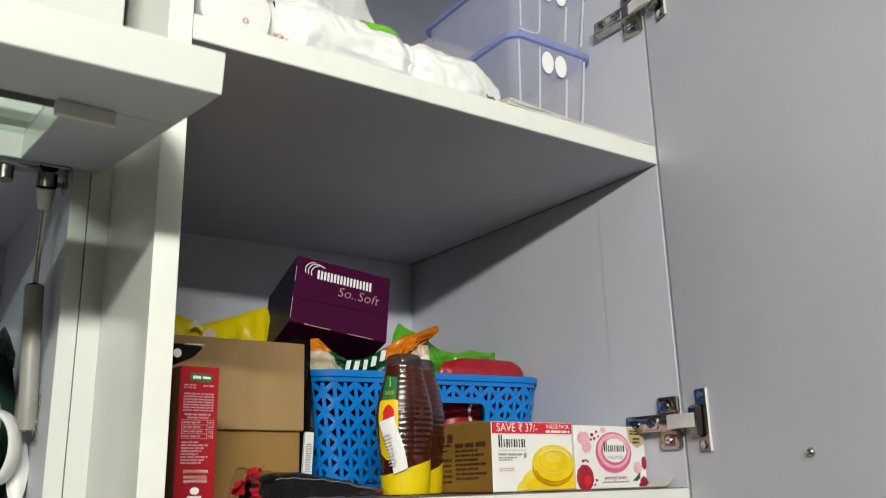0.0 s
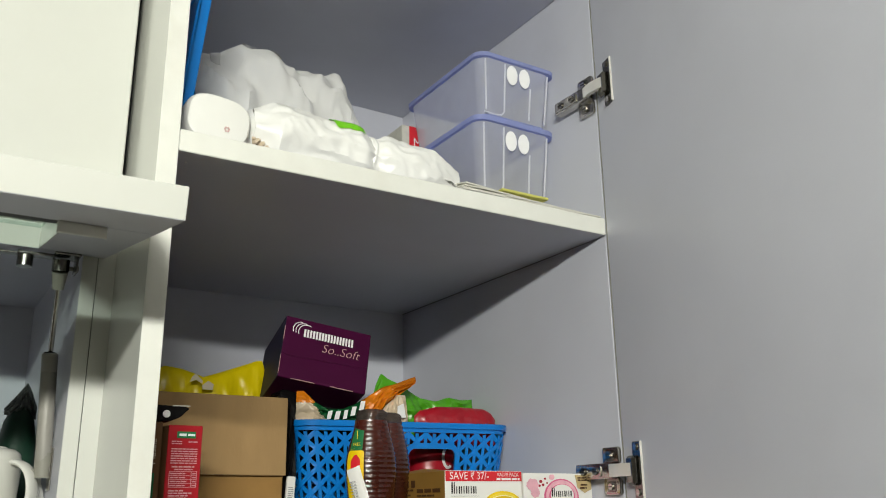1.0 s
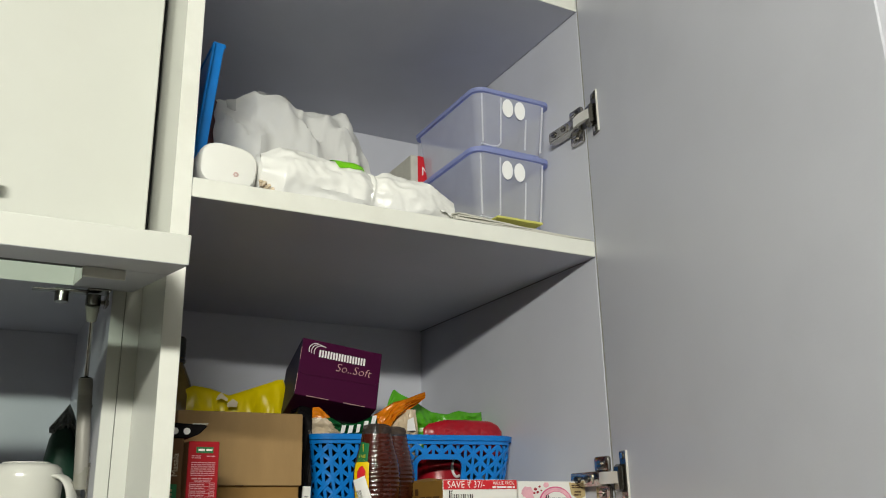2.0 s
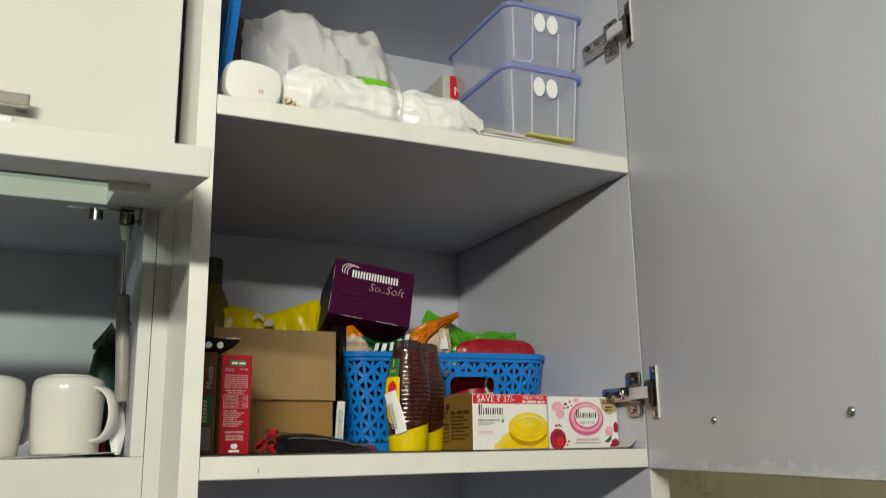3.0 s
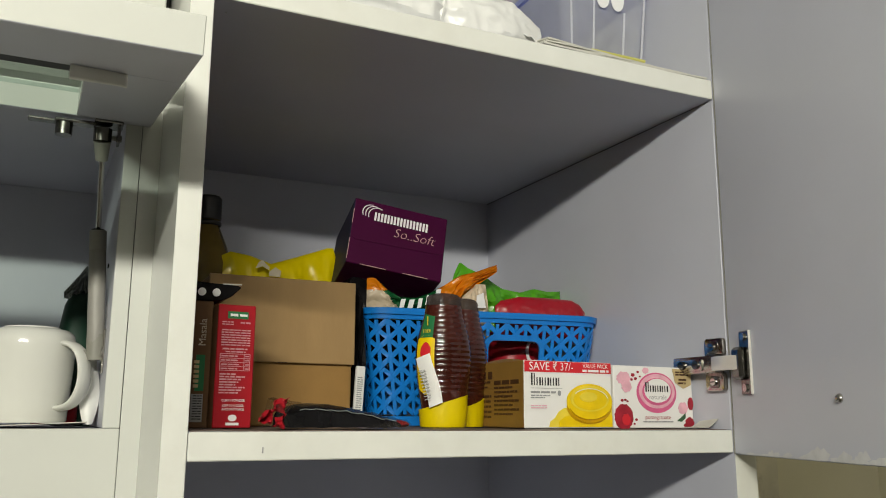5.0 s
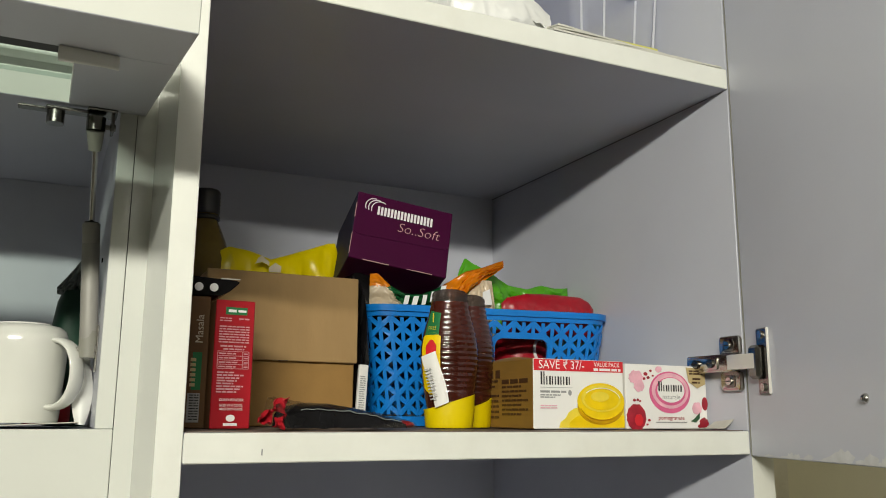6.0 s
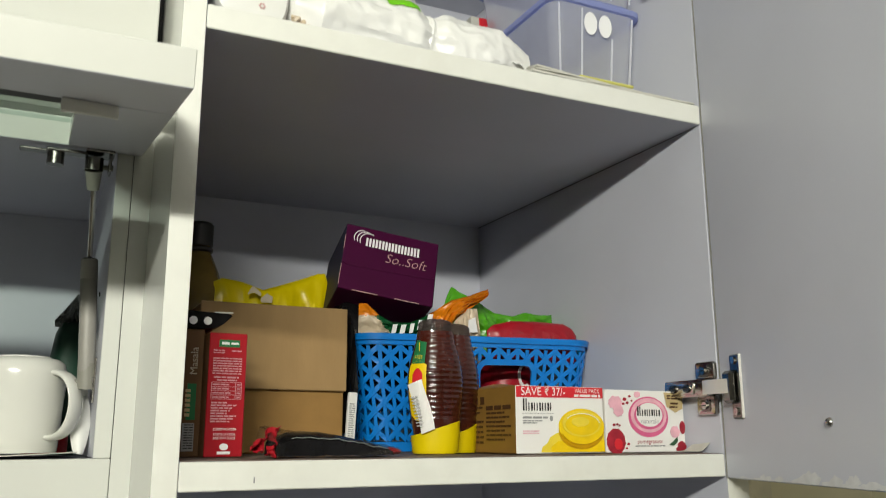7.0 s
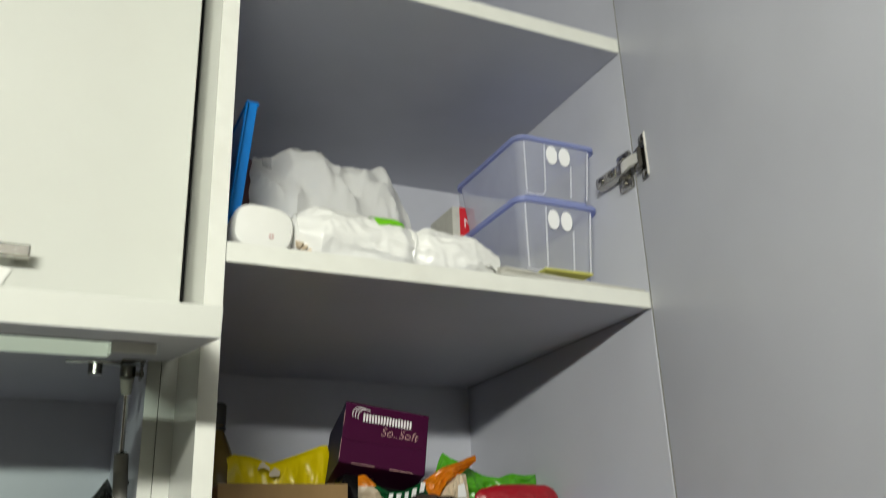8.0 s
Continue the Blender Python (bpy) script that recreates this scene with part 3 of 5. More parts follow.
part("seal_ring", lathe([(0.0030, 0.6772), (0.0058, 0.6778), (0.0062, 0.6768), (0.0062, 0.6755)], 24, at=(0.1275, 0.757, 1.0)), RUBBER_AND_GAP, strut, "black ring at the rod's mouth", True)
part("socket", joined(cylinder((0.1228, 0.7185, 1.7500), (0.1238, 0.727, 1.7350), 0.0074, 0.0052, n=20), cylinder((0.116, 0.720, 1.7545), (0.135, 0.720, 1.7545), 0.0022, n=10)), GREYPLASTIC, strut, "grey plastic end", True)
part("clamp", cylinder((0.1226, 0.7170, 1.7615), (0.1228, 0.7185, 1.7500), 0.0078, n=22), DARKSTEEL, strut, "dark steel clamp", True)
part("bracket", joined(box(0.115, 0.139, 0.704, 0.728, 1.7638, 1.7662, 0.001), box(0.1345, 0.1370, 0.708, 0.724, 1.748, 1.765, 0.0006), cylinder((0.1340, 0.716, 1.7535), (0.1385, 0.716, 1.7535), 0.0030, n=14)), DARKSTEEL, strut, "dark steel bracket")
part("socket", joined(cylinder((0.1336, 0.7648, 1.583), (0.1343, 0.7655, 1.560), 0.0080, n=24), cylinder((0.1225, 0.765, 1.5665), (0.1405, 0.765, 1.5665), 0.0022, n=12)), GREYPLASTIC, strut, "grey plastic end", True)
part("bracket", joined(cylinder((0.1385, 0.765, 1.5665), (0.1412, 0.765, 1.5665), 0.0075, n=22), box(0.1396, 0.1413, 0.757, 0.773, 1.548, 1.588, 0.0007)), CHROME, strut, "steel wall bracket")

# ---- overhead cabinet ----
over = thing("overhead_cabinet", (-0.3, 0.9, 1.815), "closed glossy white overhead cabinet above the glass flap", "cabinet")
# front coloured black so that the gaps round the doors look shaded
part("carcass", box(-0.80, 0.1715, 0.7145, 1.085, 1.815, TOP, 0.0006), [LAV, RUBBER_AND_GAP], over, pick=front_edge)
part("door", box(-0.30, 0.1655, 0.690, 0.710, 1.800, 2.58, 0.0012), WHITE, over, "glossy white door")
part("door", box(-0.80, -0.304, 0.690, 0.710, 1.800, 2.58, 0.0012), WHITE, over)
hd = part("handle", box(-0.15, 0.018, 0.664, 0.672, 1.8515, 1.8645, 0.0015, 2), CHROME, over, "satin steel bar handle")
for xx in (-0.135, 0.004):
    part("post", box(xx, xx + 0.012, 0.671, 0.6905, 1.853, 1.863, 0.001), CHROME, hd)
tag = thing("paper_tag", (-0.005, 0.689, 1.825), "small white paper tag stuck under the door handle", "tag")
part("paper", plate([(-0.03, 1.832), (-0.004, 1.828), (0.003, 1.846), (-0.03, 1.850)], 0.6885, 0.0006), WHITEPLASTIC, tag)


# ---- lower shelf ----
ZS = SH + 0.0016


def liner_shape(u, v):
    x, y = XL + 0.003 + u * 0.504, YF + 0.004 + v * 0.48
    z = SH + 0.0007 + 0.0003 * math.sin(u * 40)
    return Vector((x, y, z))


liner = thing("shelf_liner", (0.45, 0.8, SH), "thin brown paper liner lying on the shelf", "shelf liner")
part("paper", thick(sheet(40, 6, liner_shape), 0.0006), LINER, liner)
curl = thing("paper_scrap", (0.68, 0.60, ZS), "curled scrap of grey paper on the shelf", "paper")
part("paper", thick(sheet(10, 6, lambda u, v: Vector((0.680 + 0.0205 * u, 0.594 + 0.026 * v, ZS + 0.001 + 0.016 * max(0, u - 0.35) ** 1.5 * (1 - 0.3 * v)))), 0.0005), PAPER, curl)


def card_box(at, w, h, d, mats, label, category="box", rot=(0, 0, 0), name="carton_box", group=""):
    """A printed carton, its front face at local y = 0, centred on x, standing on z = 0."""
    t = local_thing(name, at, label, category, group, rot)
    bm = box(-w / 2, w / 2, 0, d, 0, h, 0.0007)
    for v in bm.verts:
        k = noise.noise(v.co * 25 + Vector(at) * 31)
        v.co.x += 0.0006 * k
        v.co.z += 0.0005 * k
    part("body", bm, mats, t, pick=lambda f: (0 if f.normal.y < -0.5 else (1 if abs(f.normal.x) > 0.5 else min(2, len(mats) - 1))))
    return t


def upright(x, z, y=-0.0006):
    return Matrix.Translation((x, y, z))


# red spice box
cb = card_box((0.2380, 0.66, ZS), 0.032, 0.1022, 0.068, [REDCARD, BROWNCARD, REDCARD], "upright dark red curry powder box with white small print", rot=(0, 0, 4))
part("brand_patch", plate(rect(-0.008, 0.0095, 0.0905, 0.0965), -0.0002), INK_GREEN, cb, "green label patch")
part("brand_shape", bars([(-0.006, 0.0005, 0.0935, 0.0022), (0.002, 0.0085, 0.0935, 0.0018)], -0.0008), INK_WHITE, cb)
part("small_print", bars([(-0.0125, -0.003, 0.0875, 0.0009), (0.003, 0.0115, 0.0873, 0.0012), (-0.0125, -0.003, 0.0855, 0.0009)]
                         + [(-0.0125, 0.012, 0.0808 - 0.0021 * i, 0.0010) for i in range(7)]
                         + [(-0.011, 0.010, 0.0650, 0.0013), (-0.0085, 0.0085, 0.0626, 0.0011)], -0.0003), INK_FADED, cb)
table = None
for z in (0.0608, 0.0572, 0.0538, 0.0504, 0.0470):
    b1 = plate(rect(-0.0128, 0.0125, z - 0.0002, z + 0.0002), -0.0003)
    table = b1 if table is None else joined(table, b1)
for x in (-0.0128, 0.0075, 0.0125):
    table = joined(table, plate(rect(x - 0.0002, x + 0.0002, 0.0470, 0.0608), -0.0003))
part("table_lines", table, INK_FADED, cb)
part("small_print", bars([r for i in range(4) for r in ((-0.0118, 0.002 + 0.003 * (i == 2), 0.0590 - 0.0035 * i, 0.0011), (0.0086, 0.0118, 0.0590 - 0.0035 * i, 0.0011))], -0.0004), INK_FADED, cb)
part("small_print", bars([(-0.0125, 0.001 + 0.004 * ((i * 7) % 4) / 1.5, 0.0440 - 0.0022 * i, 0.0012) for i in range(8)], -0.0003), INK_FADED, cb)
words("CURRY POWDER", 0.0030, INK_WHITE, cb, upright(0, 0.0222), width=0.85)
words("KEEP IN A COOL", 0.0029, INK_WHITE, cb, upright(0, 0.0180), width=0.85)
words("AND DRY PLACE", 0.0029, INK_WHITE, cb, upright(0, 0.0150), width=0.85)
part("brand_mark", joined(plate(oval(0, 0.0080, 0.0036, 0.0027), -0.0002), plate(rect(-0.0055, 0.0055, 0.0020, 0.0042), -0.0002)), INK_WHITE, cb)

# brown masala box beside it
mb = card_box((0.2065, 0.672, ZS), 0.0275, 0.106, 0.065, [BROWNCARD, BROWNCARD, BROWNCARD], "upright dark brown masala box with a green stripe", rot=(0, 0, 2))
words("Masala", 0.0088, INK_CREAM, mb, upright(0.0060, 0.079) @ Matrix.Rotation(radians(-90), 4, "Y"))
part("brand_stripe", plate(rect(0.0015, 0.0088, 0.030, 0.060), -0.0002), INK_GREEN, mb, "green stripe")
part("brand_shape", bars([(-0.0000, 0.0042, 0.034 + 0.004 * i, 0.0026) for i in range(6)], -0.0008), INK_TAN, mb)
part("barcode", joined(plate(rect(-0.001, 0.0088, 0.0045, 0.0275), -0.0002)), INK_GREY, mb)
part("barcode_line", bars([(0.0005, 0.0078, 0.007 + 0.0021 * i, 0.0009) for i in range(10)], -0.0007), INK_BLACK, mb)

pouch = thing("spice_pouch", (0.214, 0.68, ZS + 0.106), "black folded spice pouch with two white dots lying on the box", "pouch")
pp = [(0.192, 1.6075), (0.2255, 1.6080), (0.2335, 1.6115), (0.2425, 1.6205), (0.2400, 1.6222), (0.225, 1.6218), (0.192, 1.6235)]
body = bmesh.new()
fr = [body.verts.new((x, 0.668 + 0.004 * math.sin(i * 2.0), z)) for i, (x, z) in enumerate(pp)]
bk = [body.verts.new((x, 0.735, z)) for x, z in pp]
body.faces.new(fr)
body.faces.new(bk)
for i in range(len(pp)):
    j = (i + 1) % len(pp)
    body.faces.new((fr[i], fr[j], bk[j], bk[i]))
bmesh.ops.bevel(body, geom=body.edges[:], offset=0.001, segments=2, affect="EDGES")
part("body", body, BLACKF, pouch, smooth=True)
for x in (0.2085, 0.2205):
    part("dot", plate(oval(x, 1.6142, 0.0034, 0.0034, 20), 0.6655, 0.001), INK_WHITE, pouch, "white printed dot")
part("rim", joined(plate([(0.226, 1.6215), (0.242, 1.6218), (0.2415, 1.6226), (0.226, 1.6224)], 0.6665, 0.001)), PAPER, pouch)

# kraft carton
ct = thing("cardboard_carton", (0.314, 0.845, ZS), "brown corrugated cardboard carton with its front flap folded down", "carton")
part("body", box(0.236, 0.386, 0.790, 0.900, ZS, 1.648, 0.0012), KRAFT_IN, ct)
fl = box(0.2345, 0.3875, 0.7862, 0.7895, 1.5645, 1.6505, 0.0008)
for v in fl.verts:
    if v.co.z < 1.57:
        v.co.z += 0.0008 * math.sin(v.co.x * 160)
        v.co.y -= 0.0016
part("flap", fl, KRAFT, ct, "outer flap, lighter brown")
part("flap", box(0.2365, 0.3855, 0.7905, 0.8985, 1.6482, 1.6507, 0.0006), KRAFT, ct)
sf = sheet(4, 10, lambda u, v: Vector((0.3868 + 0.003 * math.sin(v * 3) + 0.004 * u * v, 0.792 + 0.10 * u, 1.5 + 0.062 + 0.088 * v)))
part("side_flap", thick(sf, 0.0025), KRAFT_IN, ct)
part("notch", plate(rect(0.306, 0.316, 1.5640, 1.5662), 0.7852, 0.0004), INK_BROWN, ct)

# dark torn pouch and white packet squeezed between carton and basket
bp = thing("black_pouch", (0.398, 0.83, ZS), "crumpled black pouch wedged beside the carton", "pouch")
part("body", moved(lumpy(0.0085, 0.035, 0.077, 5, 0.2, 4, 3, 0.2, 3), pose(0.3990, 0.838, ZS + 0.0655)), BLACKF, bp, smooth=True)
wp = thing("paper_packet", (0.397, 0.795, ZS), "small white paper packet with a barcode", "packet")
part("body", moved(box(-0.0050, 0.0050, -0.001, 0.004, 0, 0.062, 0.0008), pose(0.3950, 0.794, ZS, 0, 3, 0)), WHITECARD, wp)
part("barcode", moved(bars([(-0.0040, 0.002, 0.008 + 0.0022 * i, 0.0010) for i in range(20)], -0.0013), pose(0.3955, 0.794, ZS, 0, 3, 0)), INK_GREY, wp)

# amber bottle at the back
bt = thing("oil_bottle", (0.257, 0.955, ZS), "tall amber plastic bottle with a dark cap", "bottle")
part("body", lathe([(0, 0), (0.031, 0), (0.034, 0.004), (0.0345, 0.14), (0.034, 0.160), (0.031, 0.185), (0.024, 0.208), (0.0165, 0.226), (0.0138, 0.232), (0.0138, 0.243), (0, 0.243)], 36, at=(0.257, 0.955, ZS)), OILB, bt, smooth=True)
part("collar", lathe([(0.0150, 0.232), (0.0162, 0.2335), (0.0162, 0.2365), (0.0150, 0.238)], 28, at=(0.257, 0.955, ZS)), CAPDARK, bt, smooth=True)
cap = []
for i in range(13):
    cap.append((0.0152 + 0.0006 * (i % 2), 0.240 + 0.0022 * i))
part("cap", lathe([(0.0148, 0.239)] + cap + [(0.0135, 0.2685), (0, 0.269)], 28, at=(0.257, 0.955, ZS)), CAPDARK, bt, "dark ribbed cap", True)

# yellow bag
yb = thing("yellow_packet", (0.345, 0.945, ZS), "bright yellow plastic packet standing behind the carton", "packet")


YTOP = [(0.268, 1.694), (0.281, 1.701), (0.304, 1.698), (0.330, 1.690), (0.350, 1.697), (0.375, 1.706), (0.398, 1.715), (0.407, 1.716), (0.417, 1.680)]
part("body", slumped(YTOP, [(0.268, ZS), (0.417, ZS)], 0.930, 0.050, 8.0, 0.0018, 70, 60, 0.4), YELLOWF, yb, smooth=True)
part("printed_figure", joined(plate([(0.306, 1.679), (0.309, 1.686), (0.313, 1.690), (0.317, 1.686), (0.322, 1.682), (0.322, 1.678), (0.314, 1.682)], 0.9055, 0.0005),
                              plate([(0.322, 1.676), (0.329, 1.682), (0.336, 1.678), (0.335, 1.671), (0.322, 1.671)], 0.9055, 0.0005)), INK_CREAM, yb, "pale printed shape")

# blue woven-look basket
BW, BD, BH = 0.297, 0.165, 0.128
bk_pose = (0.5605, 0.875, ZS)
basket = local_thing("plastic_basket", bk_pose, "bright blue plastic basket with a cut-out lattice, full of packets", "basket", rot=(0, 0, -7.0))


def rounded(s, w, d, r):
    """A place on a rounded rectangle, s metres along from the middle of the front side."""
    straight = [(w - 2 * r, (1, 0)), (d - 2 * r, (0, 1)), (w - 2 * r, (-1, 0)), (d - 2 * r, (0, -1))]
    arc = r * math.pi / 2
    total = 2 * (w + d - 4 * r) + 4 * arc
    s = (s + (w - 2 * r) / 2) % total
    p, a = Vector((-(w / 2 - r), -d / 2)), 0.0
    for length, (dx, dy) in straight:
        if s <= length:
            return p + Vector((dx, dy)) * s, a
        p, s = p + Vector((dx, dy)) * length, s - length
        if s <= arc:
            c = p + Vector((-dy, dx)) * r
            t = s / r
            off = p - c
            return c + Vector((off.x * math.cos(t) - off.y * math.sin(t), off.x * math.sin(t) + off.y * math.cos(t))), a + t
        c = p + Vector((-dy, dx)) * r
        p = c + Vector((dx, dy)) * r
        s, a = s - arc, a + math.pi / 2
    return p, a


def basket_place(s, h, out=0.0):
    k = 0.86 + 0.14 * h / BH
    p, a = rounded(s, BW, BD, 0.032)
    p = p * k
    return Vector((p.x + out * math.sin(a), p.y - out * math.cos(a), h))


TOTAL = 2 * (BW + BD - 0.128) + 2 * math.pi * 0.032


def band(h0, h1, o0=-0.0012, o1=0.0012, n=96):
    bm = bmesh.new()
    rings = [[bm.verts.new(basket_place(TOTAL * i / n, h, o)) for i in range(n)] for h, o in ((h0, o0), (h0, o1), (h1, o1), (h1, o0))]
    for a, b in zip(rings, rings[1:] + rings[:1]):
        for i in range(n):
            bm.faces.new((a[i], a[(i + 1) % n], b[(i + 1) % n], b[i]))
    return bm


def rib(s0, h0, s1, h1, w, o=0.0, n=4):
    """A flat lattice bar lying in the basket's wall."""
    bm = bmesh.new()
    d = Vector((s1 - s0, h1 - h0)).normalized()
    nx, nh = -d.y * w / 2, d.x * w / 2
    rows = []
    for i in range(n + 1):
        s, h = s0 + (s1 - s0) * i / n, h0 + (h1 - h0) * i / n
        rows.append([bm.verts.new(basket_place(s + sgn * nx, h + sgn * nh, o + oo)) for sgn, oo in ((-1, 0.0002), (-1, 0.0014), (1, 0.0014), (1, 0.0002))])
    for a, b in zip(rows, rows[1:]):
        for k2 in range(4):
            bm.faces.new((a[k2], a[(k2 + 1) % 4], b[(k2 + 1) % 4], b[k2]))
    bm.faces.new(rows[0])
    bm.faces.new(rows[-1])
    return bm


part("rim", joined(band(BH - 0.007, BH, -0.001, 0.0042), band(BH - 0.012, BH - 0.007, -0.001, 0.0014)), BLUEP, basket, smooth=True)
part("base", joined(band(0.0, 0.010, -0.001, 0.0016), moved(box(-BW * 0.41, BW * 0.41, -BD * 0.40, BD * 0.40, 0.001, 0.003, 0), Matrix.Identity(4))), BLUEP, basket)
# lattice: upright ribs with a zigzag over them, open at the grip hole in the front
cols = 36
step = TOTAL / cols
rowh = 0.0205
HOLE = (0.000, 0.068, 0.0545, 0.0965)


def in_hole(s, h):
    s = (s + TOTAL / 2) % TOTAL - TOTAL / 2
    return HOLE[0] - 0.004 < s < HOLE[1] + 0.004 and HOLE[2] - 0.004 < h < HOLE[3] + 0.004


def lattice_bar(s0, h0, s1, h1, w, o, n):
    """A lattice bar, cut short where it would cross the grip hole."""
    marks = [(s0 + (s1 - s0) * i / 12, h0 + (h1 - h0) * i / 12) for i in range(13)]
    if not any(in_hole(*m) for m in marks):
        return [rib(s0, h0, s1, h1, w, o, n)]
    return [rib(*a, *b, w, o, 1) for a, b in zip(marks, marks[1:]) if not in_hole((a[0] + b[0]) / 2, (a[1] + b[1]) / 2)]


pieces = []
for c in range(cols):
    s = c * step
    for r in range(5):
        h = 0.012 + r * rowh
        pieces += lattice_bar(s, h, s, h + rowh, 0.0042, 0.0004, 4)
        pieces += lattice_bar(s + step / 2, h, s + step / 2, h + rowh, 0.0042, 0.0004, 4)
        for sgn in (-1, 1):
            pieces += lattice_bar(s, h, s + sgn * step, h + rowh, 0.0052, 0.0012 if sgn > 0 else 0.0, 3)
bm = bmesh.new()
for b in pieces:
    me = bpy.data.meshes.new("tmp")
    b.to_mesh(me)
    bm.from_mesh(me)
    b.free()
    bpy.data.meshes.remove(me)
part("lattice", bm, BLUEP, basket, "lattice of crossing bars")
# rounded frame round the grip hole
GR = 0.010
loop = []
for cs, ch, a0 in ((HOLE[1] - GR, HOLE[3] - GR, 0), (HOLE[0] + GR, HOLE[3] - GR, 90), (HOLE[0] + GR, HOLE[2] + GR, 180), (HOLE[1] - GR, HOLE[2] + GR, 270)):
    for i in range(6):
        a = radians(a0 + 90 * i / 5)
        loop.append((cs + GR * math.cos(a), ch + GR * math.sin(a), math.cos(a), math.sin(a)))
bm = bmesh.new()
rows = [[bm.verts.new(basket_place(p + cx * w, h + cz * w, o)) for w, o in ((-0.0005, 0.0006), (-0.0005, 0.0034), (0.0062, 0.0034), (0.0062, 0.0006))] for p, h, cx, cz in loop]
for a, b in zip(rows, rows[1:] + rows[:1]):
    for k in range(4):
        bm.faces.new((a[k], a[(k + 1) % 4], b[(k + 1) % 4], b[k]))
part("grip_frame", bm, BLUEP, basket, "solid rounded edge round the grip hole", True)

# what the basket holds
jar = thing("red_jar", (0.622, 0.866, ZS + 0.004), "round red jar with a white ring, inside the basket", "jar")
part("body", lathe([(0, 0), (0.034, 0), (0.036, 0.004), (0.036, 0.105), (0.033, 0.109), (0, 0.109)], 32, at=(0.622, 0.866, ZS + 0.004)), REDF, jar, smooth=True)
ringpts = []
for k in range(22):
    t = radians(60 + 240 * k / 21)
    ringpts.append((0.632 + 0.0085 * math.cos(t), 1.590 + 0.013 * math.sin(t)))
part("white_ring", tube([(x, 0.866 - math.sqrt(max(0.0, 0.0367 ** 2 - (x - 0.622) ** 2)), z) for x, z in ringpts], 0.0020, 8), INK_WHITE, jar, "white curved mark")
dj = thing("brown_jar", (0.545, 0.86, ZS + 0.004), "dark brown jar inside the basket", "jar")
part("body", lathe([(0, 0), (0.024, 0), (0.025, 0.004), (0.025, 0.08), (0.019, 0.092), (0.019, 0.10), (0, 0.10)], 28, at=(0.548, 0.870, ZS + 0.004)), HONEY, dj, smooth=True)


# green and orange staple packet: orange ends, dark green middle, pale window
def striped(f):
    p = f.calc_center_median()
    u = (p.x - 0.411) / 0.166
    if u < 0.17 and p.z > 1.652 or u > 0.56 + 3.0 * (1.680 - p.z) * 0.25:
        return 1
    return 2 if u < 0.22 - 6.0 * (p.z - 1.640) else 0


tp = thing("staple_packet", (0.492, 0.836, 1.60), "green and orange glossy food packet sagging over the basket rim", "packet")
part("body", slumped([(0.418, 1.666), (0.427, 1.667), (0.441, 1.655), (0.460, 1.646), (0.480, 1.647), (0.500, 1.655), (0.515, 1.664), (0.535, 1.677), (0.560, 1.684), (0.586, 1.694)],
                     [(0.418, 1.620), (0.520, 1.620), (0.540, 1.654), (0.586, 1.686)], 0.836, 0.030, 2.0, 0.004, 84, 30), [DGREENF, ORANGEF, BEIGEF], tp, pick=striped, smooth=True)
bm = None
for x0, wd, z0, hg in ((0.4510, 0.0080, 1.6370, 0.0110), (0.4610, 0.0090, 1.6370, 0.0110), (0.4730, 0.0070, 1.6385, 0.0120), (0.4830, 0.0085, 1.6430, 0.0120), (0.4945, 0.0090, 1.6500, 0.0130)):
    b1 = plate([(x0, z0 - hg / 2), (x0 + wd * 0.7, z0 - hg * 0.4), (x0 + wd, z0 + hg / 2), (x0 + wd * 0.3, z0 + hg * 0.45)], 0.8195, 0.0006)
    bm = b1 if bm is None else joined(bm, b1)
part("brand_shape", bm, INK_WHITE, tp, "white printed shapes")
gp = thing("green_packet", (0.62, 0.872, 1.60), "bright green plastic packet sticking up from the basket", "packet")
part("body", slumped([(0.538, 1.660), (0.546, 1.686), (0.554, 1.701), (0.566, 1.694), (0.585, 1.687), (0.600, 1.678), (0.614, 1.671), (0.640, 1.668), (0.662, 1.674), (0.680, 1.672), (0.700, 1.674)],
                     [(0.538, 1.606), (0.700, 1.606)], 0.872, 0.022, 5.0, 0.006), GREENF, gp, smooth=True)
rp = thing("red_packet", (0.632, 0.812, 1.60), "flat red plastic packet lying on the basket rim", "packet")
part("body", slumped([(0.570, 1.640), (0.578, 1.647), (0.604, 1.653), (0.640, 1.654), (0.678, 1.653), (0.690, 1.648), (0.697, 1.639)], [(0.570, 1.600), (0.697, 1.600)], 0.812, 0.026, 11.0, 0.0008, 64, 26, 0.25), REDF, rp, smooth=True)
wpk = thing("clear_packet", (0.552, 0.83, 1.60), "clear packet of beige grain beside the green one", "packet")
part("body", slumped([(0.528, 1.640), (0.540, 1.654), (0.556, 1.668), (0.568, 1.668), (0.572, 1.640)], [(0.528, 1.600), (0.572, 1.600)], 0.832, 0.022, 13.0, 0.003, 30, 22), BEIGEF, wpk, smooth=True)
part("print", plate([(0.5485, 1.6370), (0.5615, 1.6380), (0.5585, 1.6560), (0.5495, 1.6520)], 0.8190, 0.0005), INK_WHITE, wpk, "pale printed patch")
dp = thing("dark_packet", (0.425, 0.868, 1.60), "dark glossy packet standing in the basket under the box", "packet")
part("body", moved(lumpy(0.030, 0.030, 0.058, 9, 0.12, 4, 3, 0.1, 3), pose(0.4300, 0.878, 1.615)), BLACKF, dp, smooth=True)
dp2 = thing("dark_packet", (0.49, 0.90, 1.60), "dark glossy packet standing in the basket under the box", "packet")
